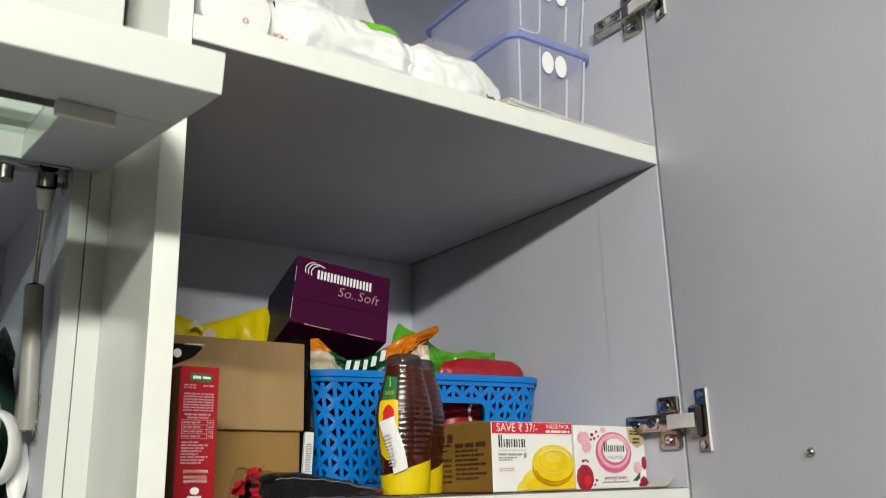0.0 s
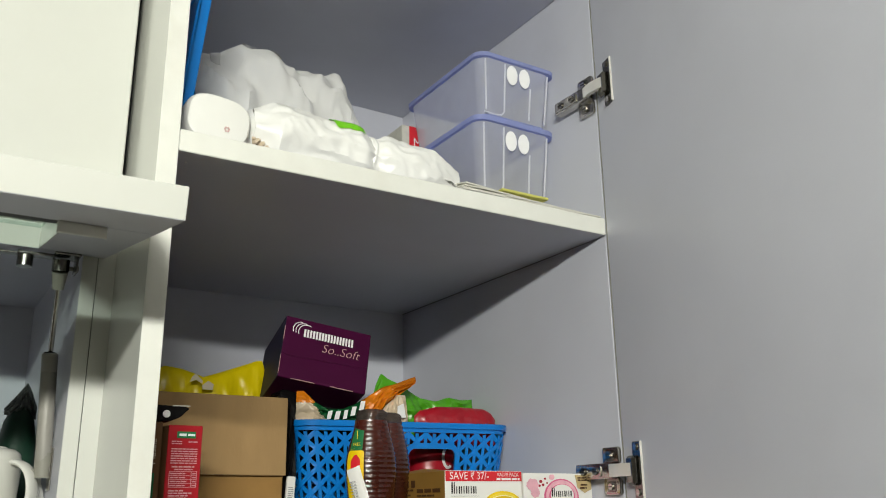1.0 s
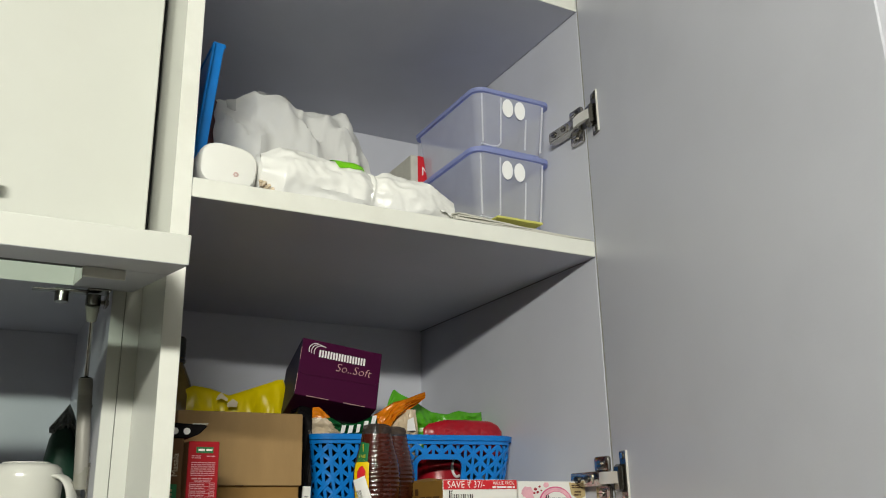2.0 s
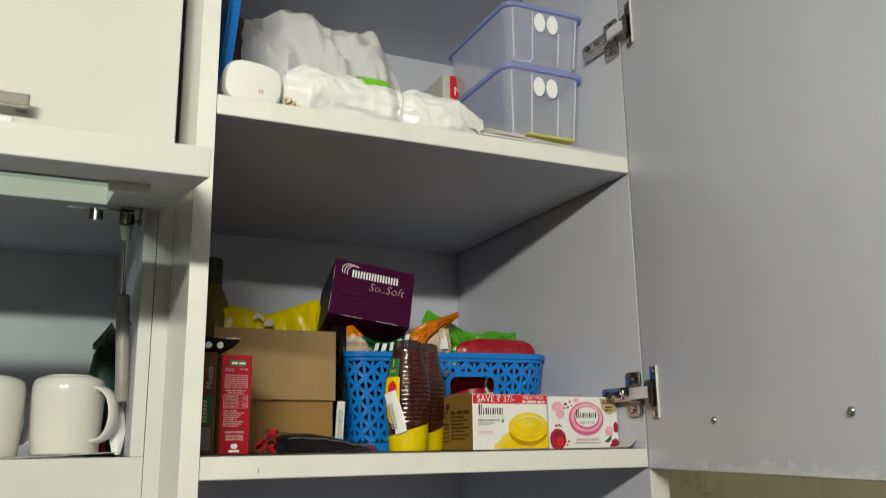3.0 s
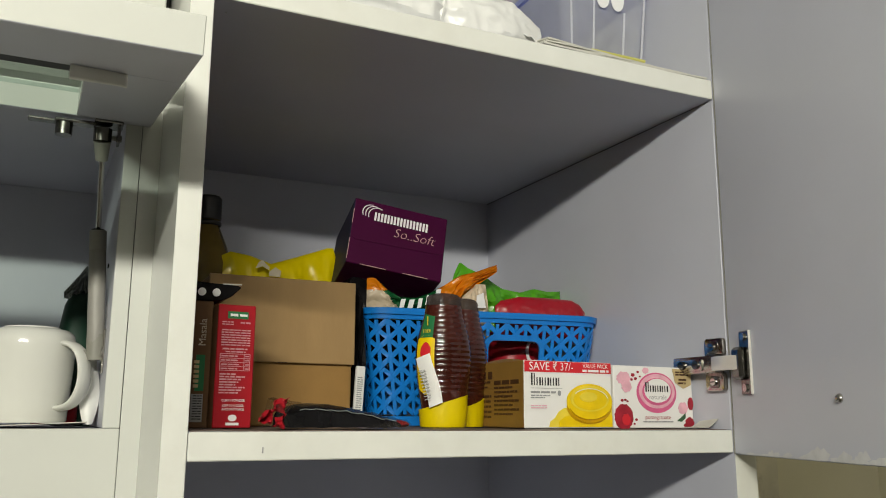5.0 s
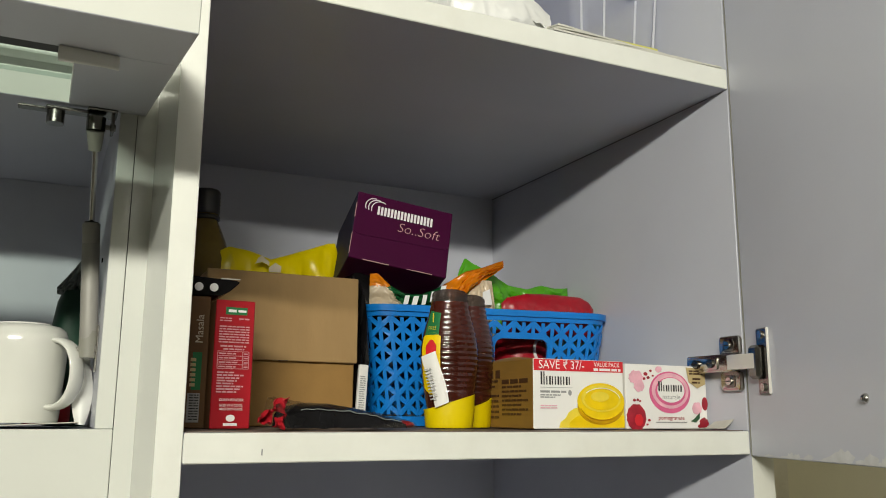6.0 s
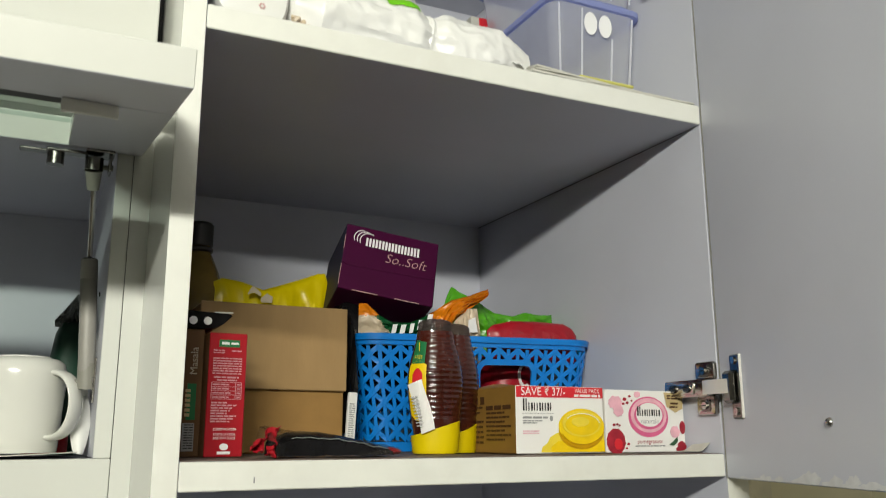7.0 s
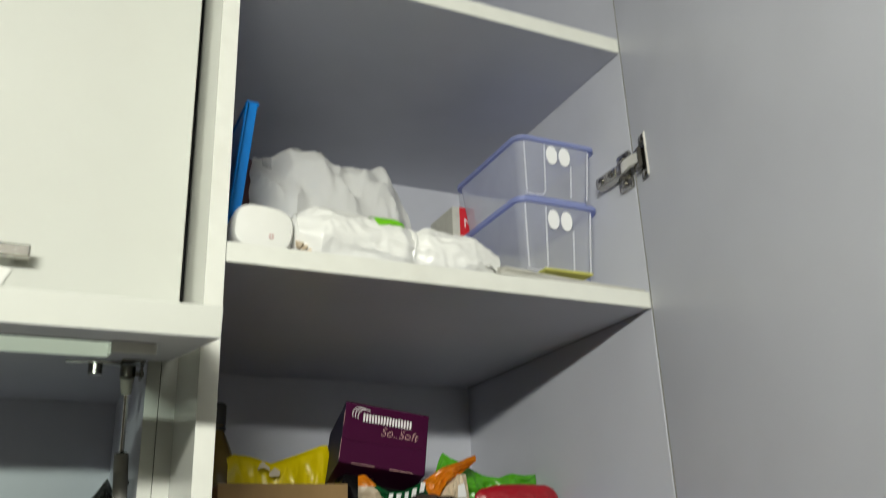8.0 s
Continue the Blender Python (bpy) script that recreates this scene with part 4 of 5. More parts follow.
part("body", moved(lumpy(0.055, 0.030, 0.055, 19, 0.12, 4, 3, 0.1, 3), pose(0.492, 0.905, 1.612)), BLACKF, dp2, smooth=True)

# plum tissue box, tipped back on the packets
tb = local_thing("tissue_box", (0.4449, 0.8219, 1.673), "plum-coloured tissue box tipped back on top of the packets", "tissue box", rot=(-13.8, 9.5, -9.2))
W, H, D = 0.1133, 0.0827, 0.112
part("body", box(-W / 2, W / 2, 0, D, 0, H, 0.0008), [PLUM, NAVY, PLUM], tb, pick=lambda f: 1 if abs(f.normal.x) > 0.5 else 0)
part("flap", plate([(-0.0560, 0.0335), (-0.050, 0.0295), (0.050, 0.0335), (0.0560, 0.038), (0.0560, 0.0822), (-0.0560, 0.0822)], -0.0001, 0.0007), PLUM, tb, "tucked front flap")
part("worn_edge", joined(plate(rect(-0.0565, -0.0560, 0.004, 0.030), -0.0001, 0.0006), plate(rect(-0.04, -0.01, -0.0002, 0.0004), -0.0001, 0.0006), plate(rect(0.01, 0.04, -0.0002, 0.0004), -0.0001, 0.0006),
                         plate(rect(-0.0565, -0.0559, 0.050, 0.068), -0.0001, 0.0012)), INK_PALE, tb, "worn pale edge")
# brand name as plain upright outlines, with its curved emblem
brand = None
for i in range(17):
    x0, hgt = -0.0315 + 0.0039 * i, 0.0108
    b1 = plate([(x0, 0.0640 - hgt / 2), (x0 + 0.0025, 0.0640 - hgt / 2), (x0 + 0.0025, 0.0640 + hgt / 2), (x0, 0.0640 + hgt / 2)], -0.0006)
    brand = b1 if brand is None else joined(brand, b1)
part("brand_shape", brand, INK_WHITE, tb, "white brand shapes")
for k2 in range(3):
    arcs = [(-0.0355 + k2 * 0.0036 + 0.0105 * math.cos(radians(a2)), -0.001, 0.0672 - k2 * 0.0012 + 0.0105 * math.sin(radians(a2))) for a2 in range(85 - 12 * k2, 206, 10)]
    part("emblem_arc", tube(arcs, 0.0006, 6), INK_WHITE, tb)
words("So..Soft", 0.0168, INK_PALE, tb, upright(0.0180, 0.0480, -0.0013), width=0.98, shear=0.25, thin=-0.0003)


# honey bottles, standing on their yellow caps
def honey(at, label, full, rz):
    t = local_thing("honey_bottle", at, label, "bottle", "twin honey bottles", rot=(0, 0, rz))
    prof = [(0, 0.014), (0.0200, 0.014), (0.0218, 0.024)]
    nrib = 17
    for i in range(nrib * 4 + 1):
        z = 0.032 + 0.086 * i / (nrib * 4)
        k2 = (z - 0.032) / 0.086
        base = 0.0232 + 0.0035 * math.sin(min(1, k2 * 1.15) * math.pi) - 0.0075 * max(0, k2 - 0.45) ** 1.3 * 1.8
        prof.append((base, z))
    prof += [(0.0168, 0.1195), (0.0160, 0.1212), (0.0166, 0.1230), (0.0160, 0.1255), (0.0140, 0.1275), (0.0095, 0.1288), (0, 0.1292)]
    hb2 = lathe(prof, 48, 1.02, 0.80)
    for v in hb2.verts:
        if 0.03 < v.co.z < 0.118:
            side8 = 0.5 + 0.5 * math.cos(math.atan2(v.co.y, v.co.x) + 0.9)
            k8 = (v.co.z - 0.032) / 0.086
            rib8 = 0.0005 * math.cos(2 * math.pi * 17 * k8) * max(0, side8 - 0.25) * 1.3
            d8 = Vector((v.co.x, v.co.y, 0)).normalized()
            v.co += d8 * rib8
    part("body", hb2, [HONEY, CLEARTOP], t, "dark honey showing through ribbed plastic", True, pick=lambda f: 1 if f.calc_center_median().z > 0.1165 else 0)
    capb = lathe([(0, 0), (0.0205, 0), (0.0215, 0.002), (0.0226, 0.0150), (0.0232, 0.0225)], 44, 1.04, 0.84)
    for v in capb.verts:
        if v.co.z > 0.0205:
            v.co.z += 0.30 * v.co.x + 0.001
    part("cap", thick(capb, 0.0012), YELLOWP, t, "bright yellow cap with a slanting edge", True)
    if full:
        def wrapped(pts, out, n=14):
            """Lays (s, z) patches on the bottle: s metres round from the front."""
            bm2 = bmesh.new()
            (s0, s1, fz0, fz1) = pts
            g = []
            for i in range(n + 1):
                col = []
                for j in range(9):
                    s = s0 + (s1 - s0) * i / n
                    z0, z1 = fz0(i / n), fz1(i / n)
                    z = z0 + (z1 - z0) * j / 8
                    k3 = (z - 0.032) / 0.086
                    r = 0.0236 + 0.0035 * math.sin(max(0, min(1, k3 * 1.15)) * math.pi) - 0.0075 * max(0, k3 - 0.45) ** 1.3 * 1.8 + out
                    a2 = -math.pi / 2 + s / 0.0235
                    col.append(bm2.verts.new((r * 1.02 * math.cos(a2), r * 0.80 * math.sin(a2), z)))
                g.append(col)
            for i in range(n):
                for j in range(8):
                    bm2.faces.new((g[i][j], g[i + 1][j], g[i + 1][j + 1], g[i][j + 1]))
            return bm2
        part("label", wrapped((-0.0285, -0.0095, lambda q: 0.036 - 0.006 * math.sin(q * math.pi), lambda q: 0.083 + 0.004 * math.sin(q * math.pi)), 0.0008), INK_YELLOW, t, "yellow paper label", True)
        part("label_top", wrapped((-0.0265, -0.0115, lambda q: 0.0845, lambda q: 0.108 - 0.003 * q), 0.0008), INK_GREEN, t, "dark green label band", True)
        part("picture", wrapped((-0.0225, -0.0125, lambda q: 0.0660 - 0.004 * math.sin(q * 3.1), lambda q: 0.0740 + 0.006 * math.sin(q * 3.1)), 0.0014), INK_RED, t, "", True)
        part("label_scroll", wrapped((-0.0200, -0.0115, lambda q: 0.0500, lambda q: 0.0535), 0.0014), INK_BROWN, t, "", True)
        words("1", 0.0125, INK_LEMON, t, pose(-0.0172, -0.0155, 0.1000, 0, 0, -47))
        words("FREE", 0.0048, INK_LEMON, t, pose(-0.0180, -0.0160, 0.0905, 0, 0, -47))
        tagp = thick(sheet(8, 14, lambda u, v: Vector((-0.0275 + 0.0125 * u + 0.012 * (1 - v) + 0.001 * math.sin(v * 5), -0.0165 - 0.0065 * math.sin(u * 1.6 + 0.4 * (1 - v)) - 0.001 * v, 0.018 + 0.046 * v + 0.005 * u))), 0.0004)
        tg = part("price_tag", tagp, WHITECARD, t, "white paper sticker with small print", True)
        part("small_print", moved(bars([(-0.0035, 0.003, 0.003 * i, 0.0010) for i in range(10)], 0, 0.0003), pose(-0.0170, -0.0248, 0.026, 0, -13, -12)), INK_GREY, tg)
    return t


honey((0.4455, 0.690, ZS), "labelled dark honey bottle standing on its yellow cap, price stickered", True, -18)
honey((0.4800, 0.7150, ZS), "dark honey bottle standing on its yellow cap behind its twin", False, 20)

# yellow soap carton
s1 = card_box((0.5485, 0.627, ZS), 0.099, 0.0625, 0.102, [WHITECARD, GOLDCARD, GOLDCARD], "white and yellow soap carton with a red price band", "soap box", name="soap_carton")
part("price_band", plate(rect(-0.0490, 0.0490, 0.0518, 0.0620), -0.0001), INK_RED, s1, "red band")
words("SAVE", 0.0108, INK_WHITE, s1, upright(-0.0330, 0.0569, -0.0009), width=0.95)
words("₹ 37/-", 0.0108, INK_WHITE, s1, upright(-0.0065, 0.0569, -0.0009), width=0.9)
words("VALUE PACK", 0.0056, INK_WHITE, s1, upright(0.0305, 0.0585, -0.0009), width=0.9)
part("small_print", bars([(0.0155, 0.0460, 0.0540, 0.0022)], -0.0006), INK_WHITE, s1)
def upright_bars(x0, x1, zc, hgt, y):
    """A row of plain thin uprights, the first ones taller, of about a word's weight."""
    bm2, x, i = None, x0, 0
    while x < x1:
        top = zc + hgt / 2 if i < 2 else zc + hgt * 0.15
        b1 = plate(rect(x, x + (0.0016 if i % 3 == 0 else 0.0010), zc - hgt / 2, top), y)
        bm2 = b1 if bm2 is None else joined(bm2, b1)
        x, i = x + 0.0030, i + 1
    return bm2


part("brand_shape", upright_bars(-0.0420, -0.0095, 0.0450, 0.0115, -0.0002), INK_BLACK, s1, "black brand shape")
part("rule", plate(rect(-0.0425, -0.0080, 0.0366, 0.0369), -0.0002), INK_GREY, s1)
part("small_print", bars([(-0.0425, -0.0150, 0.0330, 0.0019), (-0.0425, -0.0200, 0.0300, 0.0011), (-0.0425, -0.0270, 0.0280, 0.0011)], -0.0003), INK_GREY, s1)
part("small_print", bars([(-0.0425, -0.0250, 0.0205, 0.0010), (-0.0425, -0.0250, 0.0185, 0.0010)], -0.0003), INK_ROSE, s1)
part("drop_mark", plate(oval(-0.0110, 0.0322, 0.0018, 0.0026, 12), -0.0002), INK_GREY, s1)
part("soap_pool", plate([(-0.0230, 0.0010), (-0.0215, 0.0060), (-0.0160, 0.0095), (-0.0125, 0.0150), (-0.0060, 0.0185), (0.0040, 0.0200), (0.0200, 0.0180), (0.0488, 0.0200), (0.0488, 0.0010)], -0.0001), INK_LEMON, s1, "yellow printed splash")
part("soap_pool", plate([(-0.0120, 0.0010), (-0.0120, 0.0060), (-0.0050, 0.0110), (0.0100, 0.0130), (0.0488, 0.0120), (0.0488, 0.0010)], -0.0006), INK_YELLOW, s1)
part("soap_picture", plate(oval(0.0222, 0.0205, 0.0258, 0.0170, 44), -0.0011), INK_AMBER, s1, "printed amber soap bar")
part("soap_picture", plate(oval(0.0222, 0.0248, 0.0262, 0.0168, 44), -0.0016), INK_YELLOW, s1)
part("soap_picture", plate(oval(0.0222, 0.0275, 0.0222, 0.0122, 44), -0.0021), INK_LEMON, s1)
part("soap_picture", plate(oval(0.0222, 0.0265, 0.0190, 0.0098, 44), -0.0026), INK_YELLOW, s1)
part("soap_picture", plate(oval(0.0200, 0.0292, 0.0100, 0.0046, 30), -0.0031), INK_LEMON, s1)
for k2, (cx, cz, rx, rz, a0, a1) in enumerate(((0.0222, 0.0235, 0.0246, 0.0155, 200, 330), (0.0222, 0.0200, 0.0235, 0.0150, 215, 320), (0.0222, 0.0262, 0.0205, 0.0108, 10, 150))):
    part("soap_line", tube([(cx + rx * math.cos(radians(a2)), -0.0029, cz + rz * math.sin(radians(a2))) for a2 in range(a0, a1, 8)], 0.00035, 5), INK_AMBER if k2 < 2 else INK_WHITE, s1)
# its golden side
sidem = pose(-0.0497, 0.051, 0, 0, 0, -90)
part("side_brand", moved(bars([(-0.046, -0.010, 0.0505, 0.0075)], -0.0002), sidem), INK_BROWN, s1)
part("small_print", moved(bars([(-0.046, -0.014, 0.0440, 0.002), (-0.006, 0.042, 0.0430, 0.004), (-0.046, -0.020, 0.0390, 0.0015)] + [(-0.006, 0.030 + 0.012 * (i % 2), 0.0380 - 0.0042 * i, 0.0019) for i in range(7)] + [(-0.046, -0.012, 0.030 - 0.005 * i, 0.0022) for i in range(5)], -0.0002), sidem), INK_BROWN, s1)
part("open_flap", thick(sheet(10, 6, lambda u, v: Vector((-0.049 + 0.004 * v, 0.004 + 0.094 * u, 0.0625 + 0.0035 * v * math.sin(math.pi * u)))), 0.0005), GOLDCARD, s1, "slightly lifted end flap")

# pink soap carton
s2 = card_box((0.6490, 0.626, ZS), 0.0995, 0.0605, 0.075, [WHITECARD, WHITECARD, WHITECARD], "white soap carton with a pink soap bar and pomegranates", "soap box", name="soap_carton", rot=(0, 0, 0.6))
part("soap_picture", plate(oval(0.0030, 0.0345, 0.0250, 0.0200, 44), -0.0002), INK_PINK, s2, "printed pink oval soap bar")
part("soap_picture", plate(oval(0.0030, 0.0360, 0.0225, 0.0170, 44), -0.0007), INK_ROSE, s2)
part("soap_picture", plate(oval(0.0030, 0.0355, 0.0185, 0.0135, 44), -0.0012), INK_PINK, s2)
part("soap_picture", plate(oval(0.0030, 0.0365, 0.0165, 0.0118, 44), -0.0017), WHITECARD, s2)
part("brand_shape", upright_bars(-0.0125, 0.0145, 0.0400, 0.0095, -0.0022), INK_BLACK, s2)
words("naturale", 0.0068, INK_GREY, s2, upright(0.0030, 0.0300, -0.0022))
words("pomegranate", 0.0058, INK_DARKRED, s2, upright(0.0035, 0.0103, -0.0006), width=1.05)
part("small_print", bars([(-0.0150, 0.0240, 0.0060, 0.0012)], -0.0003), INK_GREY, s2)
part("fruit_picture", plate(oval(-0.0385, 0.0105, 0.0112, 0.0125, 30, 0, 0.04), -0.0002), INK_DARKRED, s2, "printed pomegranate")
part("fruit_picture", plate(oval(-0.0360, 0.0080, 0.0050, 0.0055, 20, 0, 0.08), -0.0007), INK_RED, s2)
part("flower_picture", plate(oval(-0.0375, 0.0480, 0.0085, 0.0065, 22, 0.5, 0.12), -0.0002), INK_ROSE, s2, "printed pale flower")
part("flower_picture", plate(oval(-0.0345, 0.0400, 0.0060, 0.0055, 20, 0, 0.1), -0.0006), INK_ROSE, s2)
part("seed_picture", joined(*[plate(oval(x, z, r, r * 0.8, 12, 0, 0.08), -0.0002 - 0.0001 * i) for i, (x, z, r) in enumerate(((-0.0260, 0.0515, 0.0022), (-0.0230, 0.0480, 0.0018), (-0.0280, 0.0470, 0.0016), (-0.0200, 0.0545, 0.0015), (-0.0365, 0.0270, 0.0014), (-0.0405, 0.0265, 0.0017), (-0.0340, 0.0258, 0.0012), (-0.0240, 0.0080, 0.0016), (-0.0265, 0.0040, 0.0012), (-0.0180, 0.0500, 0.0012)))]), INK_DARKRED, s2)
part("seed_picture", joined(plate(oval(0.0460, 0.0240, 0.0036, 0.0065, 18), -0.0002), plate(oval(0.0440, 0.0055, 0.0055, 0.0050, 18, 0, 0.12), -0.0002), plate(oval(0.0395, 0.0025, 0.0035, 0.0020, 14), -0.00025)), INK_DARKRED, s2)
part("flower_picture", plate(oval(0.0360, 0.0195, 0.0060, 0.0060, 20, 0.3, 0.1), -0.0002), INK_ROSE, s2)
part("flower_picture", plate(oval(-0.0100, 0.0562, 0.0040, 0.0030, 16, 0, 0.1), -0.0002), INK_ROSE, s2)
part("leaf_picture", plate([(0.0270, 0.0070), (0.0320, 0.0100), (0.0385, 0.0150), (0.0380, 0.0095), (0.0330, 0.0060)], -0.0008), LEAFINK, s2)
part("sticker", plate([(0.0235, 0.0590), (0.0478, 0.0578), (0.0470, 0.0430), (0.0370, 0.0390), (0.0265, 0.0450)], -0.0008), INK_TAN, s2, "tan paper sticker")
part("small_print", bars([(0.0270, 0.0440, 0.0555, 0.0016), (0.0270, 0.0440, 0.0530, 0.0016), (0.0310, 0.0410, 0.0480, 0.0018), (0.0300, 0.0400, 0.0445, 0.0018)], -0.0014), INK_BROWN, s2)

# flat black packet in clear film with red ends
fp = thing("flat_packet", (0.31, 0.63, ZS), "flat black packet in clear film with red twisted ends", "packet")


def flat_shape(sg, over_=0.0):
    def fn(u, v):
        x = 0.270 + 0.098 * u
        wv = 0.026 * (1 - 0.25 * u)
        e = math.sin(math.pi * min(1, u * 0.92 + 0.06)) ** 0.3 * math.sin(math.pi * v) ** 0.3
        z = ZS + 0.001 + (0.024 - 0.014 * u + over_) * e * (1 if sg > 0 else 0.05) + 0.0012 * noise.noise(Vector((u * 9, v * 6, 2.0)))
        return Vector((x, 0.600 + wv * 2 * v + 0.006 * u, z))
    return fn


part("body", joined(sheet(30, 14, flat_shape(1)), sheet(30, 14, flat_shape(-1))), BLACKF, fp, smooth=True)
part("clear_film", sheet(24, 10, lambda u, v: Vector((0.262 + 0.115 * u, 0.604 + 0.05 * v, ZS + 0.0015 + (0.029 - 0.021 * u) * math.sin(math.pi * v) ** 0.5 * (0.75 + 0.35 * noise.noise(Vector((u * 8, v * 5, 4.0)))))), ), CLEARF, fp, "loose clear film", True)
part("seam", tube([flat_shape(1)(0.10 + 0.86 * i / 19, 0.10) + Vector((0, -0.0012, 0.0004 + 0.0004 * math.sin(i * 2.3))) for i in range(20)], 0.0004, 6), GREYF, fp, "pale sealed seam", True)
for i, (x, y, z, r) in enumerate(((0.2655, 0.613, 0.0185, 0.0105), (0.2565, 0.619, 0.0095, 0.0110), (0.2640, 0.604, 0.0055, 0.0090))):
    def fold(u, v, x=x, y=y, z=z, r=r, i=i):
        k8 = noise.noise(Vector((u * 2.5 + i * 5, v * 2.5, 1.7)))
        return Vector((x + r * (u - 0.5) + 0.3 * r * (v - 0.5), y + 0.9 * r * k8 - 0.25 * r * math.sin(u * 9 + v * 4), ZS + max(0.0006, z + r * (v - 0.5) * (0.7 + 0.5 * u) + 0.2 * r * k8)))
    part("red_end", thick(sheet(12, 12, fold), 0.0005), REDCARD, fp, "crumpled red film end", True)
part("red_end", moved(lumpy(0.010, 0.008, 0.0035, 41, 0.2, 3, 2, 0.2), pose(0.372, 0.625, ZS + 0.0032)), REDCARD, fp, "", True)

# ---- upper shelf ----
Z2 = SH2 + 0.0004
# white bottle lying with its rounded end to the front
wb = thing("white_bottle", (0.231, 0.66, Z2), "white plastic bottle lying on its side, end towards the front", "bottle")


def lying(prof, cx, cz, rx, rz):
    bm2 = bmesh.new()
    rings = []
    n = 36
    for y, k2 in prof:
        ring2 = []
        for i in range(n):
            t = 2 * math.pi * i / n
            c, s = math.cos(t), math.sin(t)
            sc2 = (abs(c) ** 3.0 + abs(s) ** 3.0) ** (-1 / 3.0)
            ring2.append(bm2.verts.new((cx + rx * k2 * sc2 * c, y, cz + rz * k2 * sc2 * s)))
        rings.append(ring2)
    for a3, b3 in zip(rings, rings[1:]):
        for i in range(n):
            bm2.faces.new((a3[i], a3[(i + 1) % n], b3[(i + 1) % n], b3[i]))
    bm2.faces.new(rings[0])
    bm2.faces.new(rings[-1])
    return bm2


wbm = lying([(0.5955, 0.80), (0.5965, 0.90), (0.600, 0.97), (0.605, 1.0), (0.72, 1.0), (0.735, 0.9), (0.745, 0.5)], 0, 0, 0.0325, 0.0262)
part("body", moved(wbm, Matrix.Translation((0.2310, 0, Z2 + 0.0268)) @ Matrix.Rotation(radians(6), 4, "Y")), WHITEPLASTIC, wb, smooth=True)
part("stamp", joined(*[moved(plate(oval(0.0021 * math.cos(k2), 0.0021 * math.sin(k2), 0.0009, 0.0009, 8), 0), pose(0.2385, 0.5950, Z2 + 0.0175)) for k2 in (0, 1.05, 2.1, 3.15, 4.2, 5.25)]), INK_PALE, wb, "small pink stamp")

# wrapped roll
wr_ = thing("wrapped_roll", (0.385, 0.63, Z2), "long bundle wrapped in crumpled white plastic", "bundle")


def roll_shape(u, v, out=0.0):
    x = 0.268 + 0.246 * u
    neck = 1 - 0.26 * math.exp(-((u - 0.55) / 0.045) ** 2)
    taper = min(1.0, 0.70 + 3.2 * u) * min(1.0, 0.50 + 3.2 * (1 - u)) * (1 - 0.16 * u)
    a4 = 2 * math.pi * v
    p = Vector((u * 4.5, math.cos(a4) * 1.1, math.sin(a4) * 1.1))
    r = 0.0365 * taper * neck
    r *= 1 + 0.12 * noise.noise(p * 1.1) + 0.22 * (0.32 - abs(noise.noise(p * 1.5 + Vector((4, 2, 1))))) + 0.11 * (0.3 - abs(noise.noise(p * 2.7 + Vector((u * 3, 0, 0)))))
    r += out
    return Vector((x, 0.624 + 0.95 * r * math.cos(a4), max(Z2 + 0.0005, Z2 + 0.031 - 0.008 * u + r * math.sin(a4))))


part("body", sheet(120, 72, roll_shape), WRAP, wr_, smooth=True)
part("end", thick(sheet(12, 12, lambda u, v: Vector((0.268 - 0.004 * math.sin(math.pi * u), 0, 0)) + Vector((0, roll_shape(0, v).y - 0.624, roll_shape(0, v).z - Z2 - 0.031)) * u + Vector((0, 0.624, Z2 + 0.031))), 0.0004), WRAP, wr_, "gathered end", True)
part("twist", tube([(0.401 + 0.003 * math.sin(t * 2), 0.628 - 0.026 * math.cos(t), Z2 + 0.027 + 0.027 * math.sin(t)) for t in [k2 * 0.2 - 1.2 for k2 in range(18)]], 0.0042, 8), WRAP, wr_, "twisted neck", True)
part("loose_end", thick(sheet(24, 16, lambda u, v: Vector((0.488 + 0.050 * u, 0.598 + 0.055 * v, Z2 + 0.002 + 0.032 * (1 - u) ** 1.3 * math.sin(math.pi * (0.15 + 0.7 * v)) + 0.004 * noise.noise(Vector((u * 6, v * 7, 1.5)))))), 0.0003), WRAP, wr_, "loose flattened end", True)
part("sticker", sheet(8, 8, lambda u, v: roll_shape(0.335 + 0.130 * u + 0.03 * v, 0.275 + 0.125 * v - 0.02 * u, 0.0012)), LIMEF, wr_, "bright green sticker", True)
rp2 = thing("twisted_string", (0.272, 0.63, Z2), "short twisted cord beside the white bundle", "cord")
part("cord", joined(*[tube([(0.268 + 0.020 * k2 / 14, 0.603 + 0.004 * math.sin(k2 * 0.9 + ph), Z2 + 0.016 - 0.011 * k2 / 14 + 0.003 * math.cos(k2 * 0.9 + ph)) for k2 in range(15)], 0.0024, 6) for ph in (0, 3.14)]), BEIGEF, rp2, smooth=True)

# frosted carrier bag
cbag = thing("carrier_bag", (0.35, 0.78, Z2), "full frosted white plastic carrier bag", "bag")


def bag_height(x):
    """The bag's slumped top line."""
    keys = [(0.238, 0.11), (0.246, 0.190), (0.258, 0.205), (0.282, 0.207), (0.310, 0.206), (0.330, 0.206), (0.352, 0.199), (0.372, 0.194), (0.392, 0.199), (0.410, 0.201), (0.425, 0.195), (0.445, 0.176), (0.461, 0.148), (0.472, 0.112), (0.480, 0.05)]
    for (xa, ha), (xb, hb) in zip(keys, keys[1:]):
        if x <= xb:
            k8 = max(0, (x - xa) / (xb - xa))
            return ha + (hb - ha) * (k8 * k8 * (3 - 2 * k8) * 0.5 + k8 * 0.5)
    return keys[-1][1]


